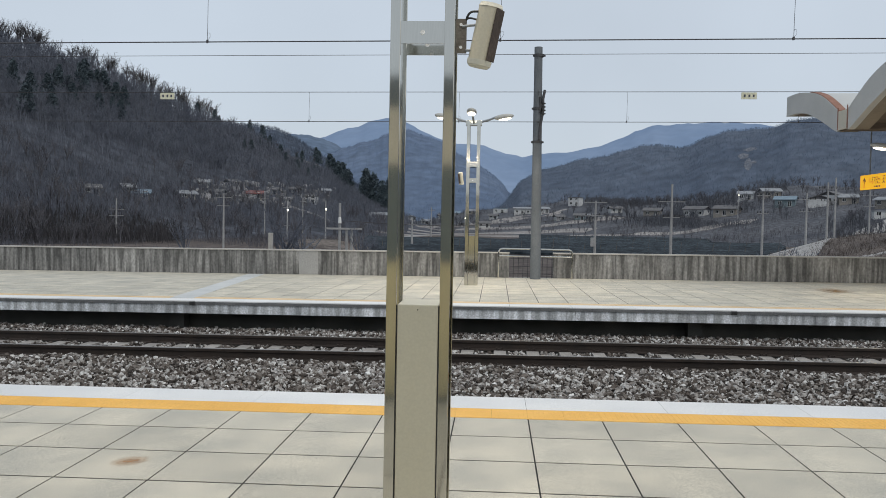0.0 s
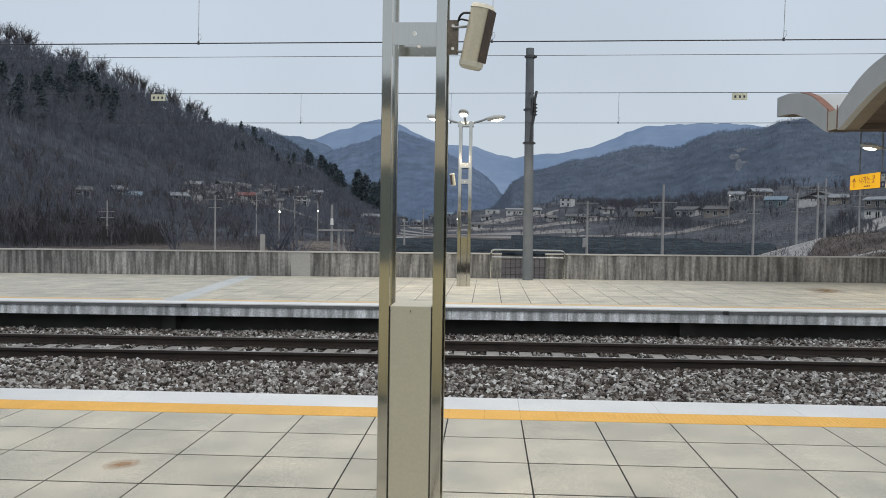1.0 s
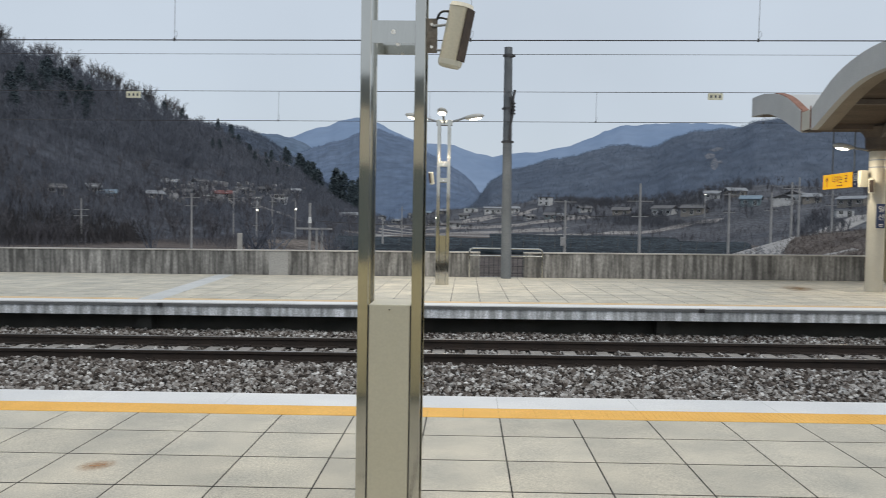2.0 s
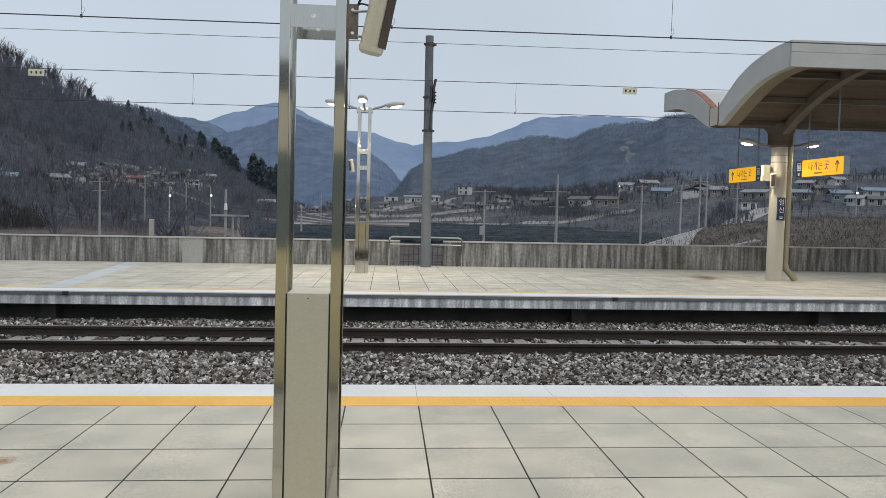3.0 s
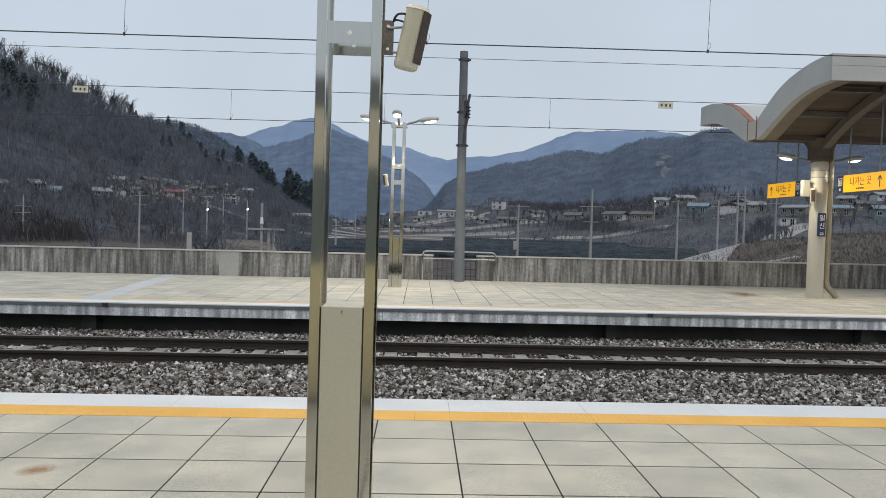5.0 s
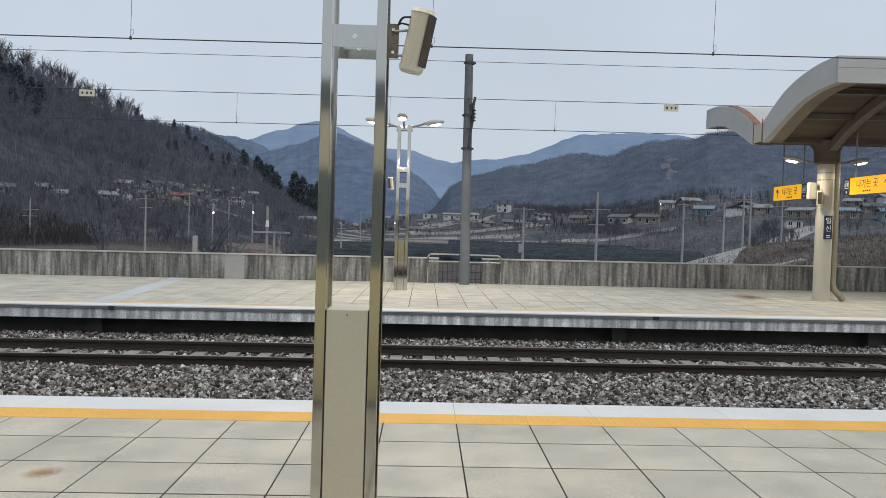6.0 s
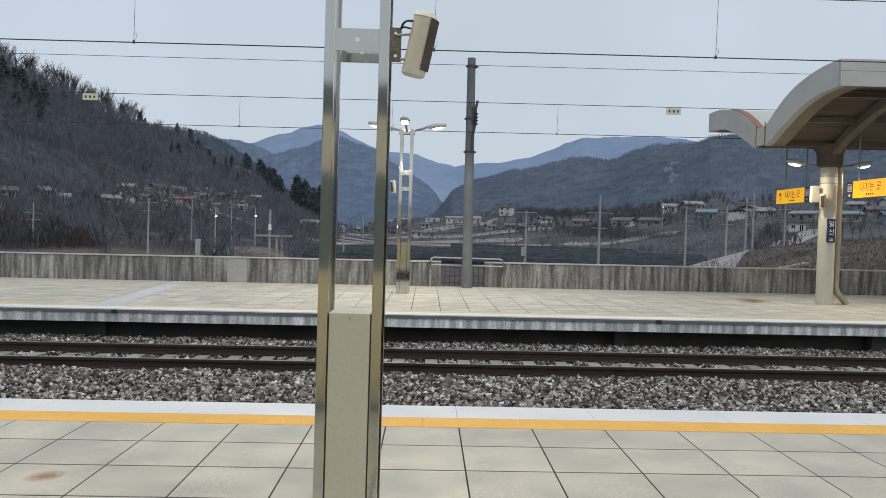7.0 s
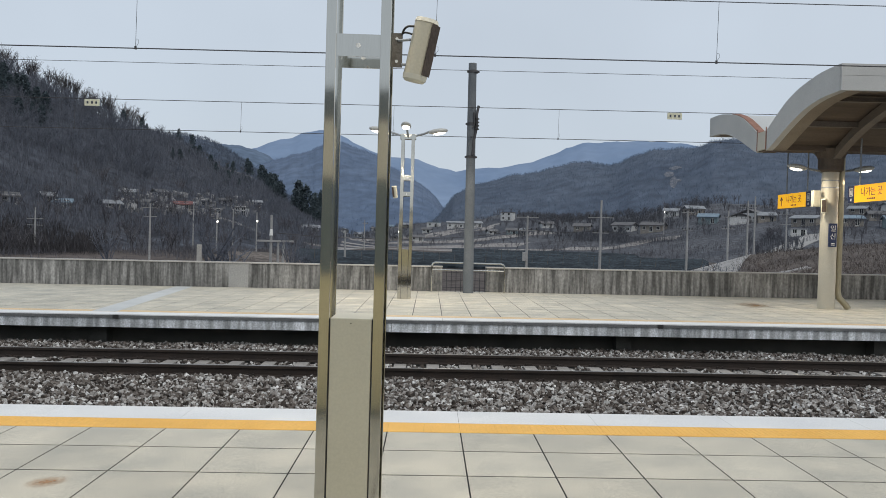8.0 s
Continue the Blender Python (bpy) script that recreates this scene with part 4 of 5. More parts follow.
def wood(name, kinds, places, material, label):
    """Many trees as one mesh; places are (x, y, z, height)."""
    V, F, n = [], [], 0
    pick = np.random.default_rng(len(places))
    for x, y, z, h in places:
        v, f = kinds[pick.integers(len(kinds))]
        a = pick.uniform(0, 6.28)
        c, s, wide = math.cos(a), math.sin(a), pick.uniform(0.85, 1.25)
        q = np.stack([(v[:, 0] * c - v[:, 1] * s) * wide, (v[:, 0] * s + v[:, 1] * c) * wide, v[:, 2]], -1) * h + (x, y, z)
        V.append(q), F.append(f + n)
        n += len(v)
    ob = new(name, raw_mesh(name, np.concatenate(V).tolist(), np.concatenate(F).tolist(), material))
    return tagged(ob, label, "trees", "", "stuff")


def scatter(count, az0, az1, entry, u0, u1, h0, h1, clump=0.0):
    ridge, depth, _ = entry
    out = []
    while len(out) < count:
        az, u = rng.uniform(az0, az1), rng.uniform(u0, u1)
        d = np.interp(az, ridge[:, 0], ridge[:, 2]) - depth * (1 - u)
        x, y = d * math.sin(radians(az)), d * math.cos(radians(az))
        if clump and noise.noise((x / 30, y / 30, 7.0)) < clump - 0.3:
            continue
        out.append((x, y, land(x, y) - 0.2, rng.uniform(h0, h1)))
    return out


def thicket(name, places, material, label, wide=0.018, blades=4, lean=0.22):
    """Brush seen from far off: each plant is a few slender leaning blades; places are (x, y, z, height)."""
    g = np.random.default_rng(len(places) + 5)
    p = np.repeat(np.array(places), blades, axis=0)
    n = len(p)
    h = p[:, 3] * g.uniform(0.6, 1.1, n)
    a = g.uniform(0, 6.283, n)
    side = np.stack([np.cos(a), np.sin(a), g.normal(0, 0.2, n)], -1) * (h * wide * g.uniform(0.5, 1.5, n))[:, None]
    axis = np.stack([g.normal(0, lean, n), g.normal(0, lean, n), np.ones(n)], -1) * h[:, None]
    base = p[:, :3] + np.stack([g.normal(0, 0.12, n), g.normal(0, 0.12, n), np.zeros(n)], -1) * h[:, None]
    mid = base + axis * g.uniform(0.45, 0.75, n)[:, None]
    v = np.stack([base, mid + side, base + axis, mid - side], 1).reshape(-1, 3)
    i = np.arange(n)[:, None] * 4
    f = np.concatenate([i + (0, 1, 2), i + (0, 2, 3)])
    ob = new(name, raw_mesh(name, v.tolist(), f.tolist(), material))
    return tagged(ob, label, "brush", "", "stuff")


def strew(count, az0, az1, entry, u0, u1, h0, h1, clump=-9.0, grain=30.0):
    """Places on one hill alone, in clumps."""
    ridge, depth, _ = entry
    out = []
    while len(out) < count:
        az, u = rng.uniform(az0, az1), rng.uniform(u0, u1)
        d = np.interp(az, ridge[:, 0], ridge[:, 2]) - depth * (1 - u)
        x, y = d * math.sin(radians(az)), d * math.cos(radians(az))
        if noise.noise((x / grain, y / grain, 7.0)) < clump:
            continue
        out.append((x, y, max(slope_height(entry, az, d), FLOOR_Z) - 0.2, rng.uniform(h0, h1)))
    return out


def on_ridge(az, u, h, entry):
    d = np.interp(az, entry[0][:, 0], entry[0][:, 2]) - entry[1] * (1 - u)
    x, y = d * math.sin(radians(az)), d * math.cos(radians(az))
    return x, y, max(slope_height(entry, az, d), FLOOR_Z) - 0.3, h


BARE = [bare_tree(s, 9, 130, 0.0045) for s in range(6)]
TALL = [bare_tree(s + 40, 9, 170, 0.0030) for s in range(6)]
PINES = [pine_tree(s, 420) for s in range(4)]
wood("winter_wood", BARE, scatter(900, -38, -19, LEFT, 0.42, 0.87, 4.5, 7.5) + scatter(350, -19, -9, LEFT, 0.42, 0.88, 3.5, 6), BARK, "leafless winter wood on the hillside, tinted blue-grey for haze")
# Brush gets the hillside's painted blue-grey haze too.
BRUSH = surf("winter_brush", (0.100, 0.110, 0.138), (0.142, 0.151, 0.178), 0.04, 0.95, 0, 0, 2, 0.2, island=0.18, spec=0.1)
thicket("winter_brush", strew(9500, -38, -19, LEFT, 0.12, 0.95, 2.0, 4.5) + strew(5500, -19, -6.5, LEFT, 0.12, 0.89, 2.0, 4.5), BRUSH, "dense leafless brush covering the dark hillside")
RIDGE_BARK = surf("ridge_twigs", (0.072, 0.070, 0.074), (0.12, 0.116, 0.12), 0.05, 0.95, 0, 0, 2, 0.2, island=0.3, spec=0.1)
wood("ridge_wood", TALL, scatter(115, -38, -20.4, LEFT, 0.985, 1.015, 9, 13) + scatter(26, -20.6, -12, LEFT, 0.97, 1.0, 3, 5), RIDGE_BARK, "leafless trees standing along the ridge")
# Grey scrub darkened further, painting in a dark reflection over the spur.
SCRUB = surf("darkened_grey_scrub", (0.040, 0.040, 0.045), (0.066, 0.062, 0.065), 0.05, 0.95, 0, 0, 2, 0.2, island=0.35, spec=0.1)
thicket("spur_brush", strew(6000, -42, -22.5, SPUR_H, 0.05, 1.0, 1.6, 4.0), SCRUB, "grey-brown leafless scrub on the lower spur")
pines = [on_ridge(*q, LEFT) for q in ((-21.6, 0.97, 7), (-20.4, 0.98, 8.5), (-20.1, 0.96, 6), (-18.0, 0.97, 7), (-17.1, 0.97, 8.5), (-16.6, 0.93, 6), (-14.3, 0.94, 6), (-13.3, 0.99, 9.5), (-13.1, 0.97, 8.5), (-12.3, 0.97, 11), (-12.05, 0.95, 10))]
pines += scatter(7, -11.9, -10.5, LEFT, 0.84, 0.98, 7, 13) + scatter(15, -9.9, -7.9, LEFT, 0.72, 0.97, 9, 18.5) + scatter(12, -18.5, -12, LEFT, 0.6, 0.93, 3.5, 6) + scatter(26, -38, -23, LEFT, 0.42, 0.7, 6, 10, 0.4)
wood("pine_wood", PINES, pines, NEEDLES, "dark green pines among the bare trees")
HEDGE = surf("hedge_twigs", (0.078, 0.079, 0.093), (0.130, 0.127, 0.138), 0.05, 0.95, 0, 0, 2, 0.2, island=0.4, spec=0.1)
thicket("hedge_brush", strew(5500, -36, -7, LEFT, -0.35, 0.3, 0.7, 2.0, -0.1) + strew(9000, -5, 36, VILLAGE, 0.03, 1.0, 0.8, 2.4, -0.05, 22), HEDGE, "leafless hedges and rough grass round the village")
wood("garden_trees", BARE, scatter(260, -34, -8, LEFT, -0.1, 0.42, 3, 6, 0.3) + scatter(260, 2, 36, VILLAGE, 0.3, 0.97, 3.0, 6.0, 0.35) + scatter(40, -5, 14, VILLAGE, 0.02, 0.35, 2.5, 4), HEDGE, "leafless garden trees standing round the village")
GROVE = surf("grove_twigs", (0.080, 0.086, 0.102), (0.120, 0.126, 0.144), 0.05, 0.95, 0, 0, 2, 0.2, island=0.3, spec=0.1)
wood("grove_wood", BARE, scatter(330, 6.5, 20, VILLAGE, 0.35, 0.9, 3.0, 5.2, 0.2) + scatter(60, 22.5, 26, VILLAGE, 0.1, 0.3, 3, 4.5) + scatter(120, -8, -1, VILLAGE, 0.3, 0.9, 3, 5, 0.3), GROVE, "dark leafless groves between the village houses")
thicket("grove_brush", strew(3600, 6.5, 20, VILLAGE, 0.3, 0.98, 1.5, 3.5, 0.0, 40), GROVE, "dark brush between the village houses")
# Twigs of the far woods: distance haze painted in as bluer, paler colour.
BARK_FAR = surf("hazed_twigs_far", (0.112, 0.148, 0.204), (0.152, 0.190, 0.248), 0.015, 0.95, 0, 0, 1, 0.1, island=0.06, spec=0.1)
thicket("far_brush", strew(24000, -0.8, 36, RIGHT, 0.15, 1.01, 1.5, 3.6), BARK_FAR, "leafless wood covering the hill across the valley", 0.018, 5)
BEHIND_BARK = surf("hazed_twigs_behind", (0.092, 0.113, 0.152), (0.118, 0.140, 0.180), 0.015, 0.95, 0, 0, 1, 0.15, island=0.12, spec=0.1)
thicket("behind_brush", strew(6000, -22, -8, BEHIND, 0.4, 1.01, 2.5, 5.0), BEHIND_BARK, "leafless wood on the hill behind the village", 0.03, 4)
MIDDLE_BARK = surf("hazed_twigs_middle", (0.140, 0.190, 0.290), (0.165, 0.216, 0.318), 0.01, 0.95, 0, 0, 1, 0.1, island=0.1, spec=0.1)
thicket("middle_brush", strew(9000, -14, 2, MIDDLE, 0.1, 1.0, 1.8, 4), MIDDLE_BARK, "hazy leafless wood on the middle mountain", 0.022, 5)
DRY = surf("dry_stalks", (0.086, 0.074, 0.070), (0.135, 0.114, 0.102), 0.2, 0.95, 0, 0, 3, 0.3, island=0.4, spec=0.1)
thicket("bank_weeds", strew(700, -19, -8, EARTH_H, 0.1, 1.0, 0.2, 0.7, 0.0, 6), DRY, "dry weeds on the bare earth bank", 0.03, 4, 0.4)
thicket("bank_grass", strew(9000, 19, 38, BANK_H, 0.05, 1.05, 0.25, 0.8), DRY, "dry brown stalks and grass on the bank", 0.03, 4, 0.5)

# ---- pale clearing along the ridge ----
STRAW = surf("straw_grass", (0.16, 0.152, 0.142), (0.25, 0.235, 0.215), 0.1, 0.95, 0, 0.2, 1.0, 0.3, spec=0.1)
v, f = [], []
for i in range(41):
    az = -18.6 + 7.2 * i / 40
    far = np.interp(az, LEFT[0][:, 0], LEFT[0][:, 2])
    wide = 0.035 + 0.03 * noise.noise((az * 1.3, 0, 0))
    for j in range(4):
        d = far - LEFT[1] * (0.03 + wide * j / 3)
        x, y = d * math.sin(radians(az)), d * math.cos(radians(az))
        v.append((x, y, land(x, y) + 0.5))
for i in range(40):
    for j in range(3):
        a = i * 4 + j
        f.append((a, a + 4, a + 5, a + 1))
tagged(new("clearing", raw_mesh("clearing", v, f, STRAW)), "pale dry grass clearing along the ridge", "clearing", "", "structure")



def bare_patch(az0, az1, u0, u1, entry, lift, label):
    """An irregular opening in the wood, following the slope."""
    ridge, depth, _ = entry
    v, f, n, m = [], [], 24, 10
    for i in range(n + 1):
        az = az0 + (az1 - az0) * i / n
        bulge = math.sin(math.pi * i / n) ** 0.5 * (0.8 + 0.35 * noise.noise((az * 2.5, u0 * 9, 1.0)))
        mid = (u0 + u1) / 2 + 0.12 * (u1 - u0) * noise.noise((az * 1.7, 3.0, 0.0))
        for j in range(m + 1):
            u = mid + (u1 - u0) * (j / m - 0.5) * bulge
            d = np.interp(az, ridge[:, 0], ridge[:, 2]) - depth * (1 - u)
            v.append((d * math.sin(radians(az)), d * math.cos(radians(az)), slope_height(entry, az, d) + lift))
    for i in range(n):
        for j in range(m):
            a = i * (m + 1) + j
            f.append((a, a + m + 1, a + m + 2, a + 1))
    return tagged(new("clearing", raw_mesh("clearing", v, f, SCAR)), label, "clearing", "", "structure")


SCAR = surf("bare_earth_scar", (0.125, 0.136, 0.160), (0.175, 0.182, 0.205), 0.05, 0.95, 0, 0.2, 0.4, 0.4, spec=0.1)
for a0, a1, u0, u1 in ((16.8, 17.5, 0.56, 0.61), (17.1, 18.0, 0.61, 0.65), (17.2, 17.7, 0.48, 0.57), (17.6, 18.0, 0.52, 0.55)):
    bare_patch(a0, a1, u0, u1, RIGHT, 0.3, "pale cleared scar on the wooded hill")

# ---- shade-net fields ----
NET = surf("shade_net", (0.010, 0.015, 0.020), (0.055, 0.068, 0.080), 0.5, 0.9, 0, 0.1, 2.5, 0.5, jitter=0.35, spec=0.1)
STAKE = surf("field_stake", (0.09, 0.085, 0.08), (0.14, 0.13, 0.12), 3, 0.9)
for i in range(24):
    d = 112 + i * 5.6
    x0, x1 = -0.17 * d, (0.36 if d < 190 else 0.27) * d
    if i > 12:
        x0 = 0.03 * d
    row = thing("shade_net_row", (x0 + x1) / 2, d, FLOOR_Z, "long low black shade net over a crop bed", "shade net", "rows of shade nets")
    n, half = 26, (x1 - x0) / 2
    v, f = [], []
    for k in range(n + 1):
        x = -half + 2 * half * k / n
        dz = noise.noise((x * 0.16, d, 1.0)) * 0.4
        v += [(x, -1.9, 0.55 + dz), (x, 1.9, 1.15 + dz), (x, 1.9, 1.10 + dz), (x, -1.9, 0.50 + dz), (x, -1.95, 0.25)]
    for k in range(n):
        a, b = k * 5, k * 5 + 5
        f += [(a, b, b + 1, a + 1), (a + 1, b + 1, b + 2, a + 2), (a + 2, b + 2, b + 3, a + 3), (a, a + 4, b + 4, b)]
    o = new("net", raw_mesh("net", v, f, NET))
    o.parent = row
    bm = bmesh.new()
    for k in range(0, n + 1):
        x = -half + 2 * half * k / n
        bm_rod(bm, (x, 1.8, 0), (x, 1.8, 1.3), 0.05, seg=4)
    o = part("stakes", bm, STAKE, row, "thin wooden stakes")
    tagged(o, kind="stuff")

# ---- roads and tracks ----
ROAD = surf("pale_concrete_road", (0.27, 0.262, 0.255), (0.38, 0.37, 0.36), 0.2, 0.9, 0, 0.1, 3, 0.15)


def lane(points, width, name="lane", label="pale concrete farm lane", skin=None):
    v, f = [], []
    for i, (x, y) in enumerate(points):
        a, b = points[max(i - 1, 0)], points[min(i + 1, len(points) - 1)]
        t = Vector((b[0] - a[0], b[1] - a[1])).normalized()
        for s in (-1, 1):
            px, py = x - t.y * s * width / 2, y + t.x * s * width / 2
            v.append((px, py, land(px, py) + 0.12))
        for s in (-1, 1):
            px, py = x - t.y * s * width / 2, y + t.x * s * width / 2
            v.append((px, py, land(px, py) - 0.5))
    for i in range(len(points) - 1):
        k = i * 4
        f += [(k, k + 4, k + 5, k + 1), (k, k + 2, k + 6, k + 4), (k + 1, k + 5, k + 7, k + 3)]
    return tagged(new(name, raw_mesh(name, v, f, skin or ROAD)), label, name, "", "structure")


def polar(az, d):
    return d * math.sin(radians(az)), d * math.cos(radians(az))


lane(curve_points([polar(19.5, 95), polar(20.5, 110), polar(22, 128), polar(22.6, 160), polar(24, 220), polar(27, 260)], 40), 8)
lane(curve_points([polar(23.4, 80), polar(24.6, 83), polar(26.4, 84)], 16), 1.3)
lane(curve_points([polar(-9, 190), polar(-5, 262), polar(0, 270), polar(5, 268), polar(9, 262)], 40), 5)
lane(curve_points([polar(-11, 130), polar(-8.5, 128), polar(-5, 108), polar(0, 106)], 30), 3)
lane(curve_points([polar(-22, 240), polar(-18, 250), polar(-15, 262), polar(-12, 255)], 30), 3)

STUBBLE = surf("pale_stubble", (0.19, 0.18, 0.178), (0.34, 0.322, 0.31), 0.08, 0.95, 0, 0.2, 1.2, 0.35, spec=0.1)
for az0, az1, d, w in ((-9, 4, 262, 9), (-9.5, 9, 286, 12), (-8, 7, 318, 14), (-6, 9, 352, 12), (-5, 5, 392, 16), (10, 18, 285, 8)):
    lane(curve_points([polar(az0 + (az1 - az0) * i / 4, d + 6 * math.sin(i * 1.7 + d)) for i in range(5)], 30), w, "stubble_field", "pale lavender-brown stubble field in the valley", STUBBLE)

# ---- houses ----
PLASTER = surf("house_plaster", (0.46, 0.465, 0.47), (0.58, 0.585, 0.585), 0.8, 0.9)
PLASTER_TEAL = surf("teal_plaster", (0.15, 0.205, 0.225), (0.21, 0.265, 0.285), 0.8, 0.9)
PLASTER_DIM = surf("dull_plaster", (0.22, 0.20, 0.18), (0.32, 0.30, 0.27), 0.8, 0.9)
ROOF_GREY = surf("grey_tile_roof", (0.09, 0.09, 0.095), (0.15, 0.15, 0.155), 0.8, 0.85, fine=6)
ROOF_RED = surf("red_sheet_roof", (0.16, 0.065, 0.062), (0.21, 0.085, 0.08), 0.8, 0.7)
ROOF_BLUE = surf("blue_sheet_roof", (0.12, 0.175, 0.225), (0.20, 0.265, 0.32), 0.8, 0.6)
ROOF_PALE = surf("pale_sheet_roof", (0.16, 0.17, 0.185), (0.28, 0.295, 0.315), 0.6, 0.6)
PANE = surf("dark_pane", (0.015, 0.018, 0.022), (0.03, 0.035, 0.04), 1, 0.15)


def house(az, el, w, d, h, wall, roof, label, turn=0.0, flat=False, rise=1.5, storeys=1):
    x, y, z = spot(az, el)
    small = 0.55 if az < -9 else 0.66 if az < 10 else 0.82 if az < 24 else 0.62
    w, d, h, rise = w * small, d * small, h * (small + 0.1), rise * small
    vary = np.random.default_rng(int(abs(az) * 100))
    turn += vary.uniform(-30, 30)
    w, h = w * vary.uniform(0.75, 1.1), h * vary.uniform(0.85, 1.1)
    if az < -9 and roof is ROOF_PALE and vary.uniform() < 0.6:
        roof = ROOF_GREY
    th = thing("house", x, y, z - (0.9 if az < -9 else 0.3), label, "house", "village houses", "", turn - az)
    bm = bmesh.new()
    bm_box(bm, -w / 2, w / 2, -d / 2, d / 2, -1.0, h)
    part("wall", bm, wall, th)
    bm = bmesh.new()
    if flat:
        bm_box(bm, -w / 2 - 0.2, w / 2 + 0.2, -d / 2 - 0.2, d / 2 + 0.2, h, h + 0.35)
    else:
        e = 0.6
        bm_prism(bm, [(-d / 2 - e, h - 0.1), (0, h + rise), (d / 2 + e, h - 0.1), (d / 2 + e, h + 0.15), (0, h + rise + 0.28), (-d / 2 - e, h + 0.15)], "x", -w / 2 - e, w / 2 + e)
        bm_prism(bm, [(-d / 2, h), (d / 2, h), (0, h + rise)], "x", -w / 2, w / 2)
    part("roof", bm, roof, th)
    n = max(2, int(w / 2.6))
    for s in range(storeys):
        zb = 0.9 + s * (h / storeys)
        for i in range(n):
            cx = -w / 2 + (i + 0.5) * w / n
            low = i == n // 2 and s == 0
            bm = bmesh.new()
            bm_box(bm, cx - 0.62, cx + 0.62, -d / 2 - 0.05, -d / 2 + 0.1, 0.1 if low else zb, zb + 1.25)
            frame_ob = part("door" if low else "window", bm, PAINT_WHITE, th)
            bm = bmesh.new()
            for k in (-1, 1):
                bm_box(bm, cx + k * 0.3 - 0.25, cx + k * 0.3 + 0.25, -d / 2 - 0.08, -d / 2 - 0.04, 0.2 if low else zb + 0.08, zb + 1.17)
            part("pane", bm, PANE, frame_ob)
    return th


WHITE_H, DIM_H, TEAL_H = "white plastered village house with sheet roof", "dull old village house under a grey roof", "teal village house with blue roof"
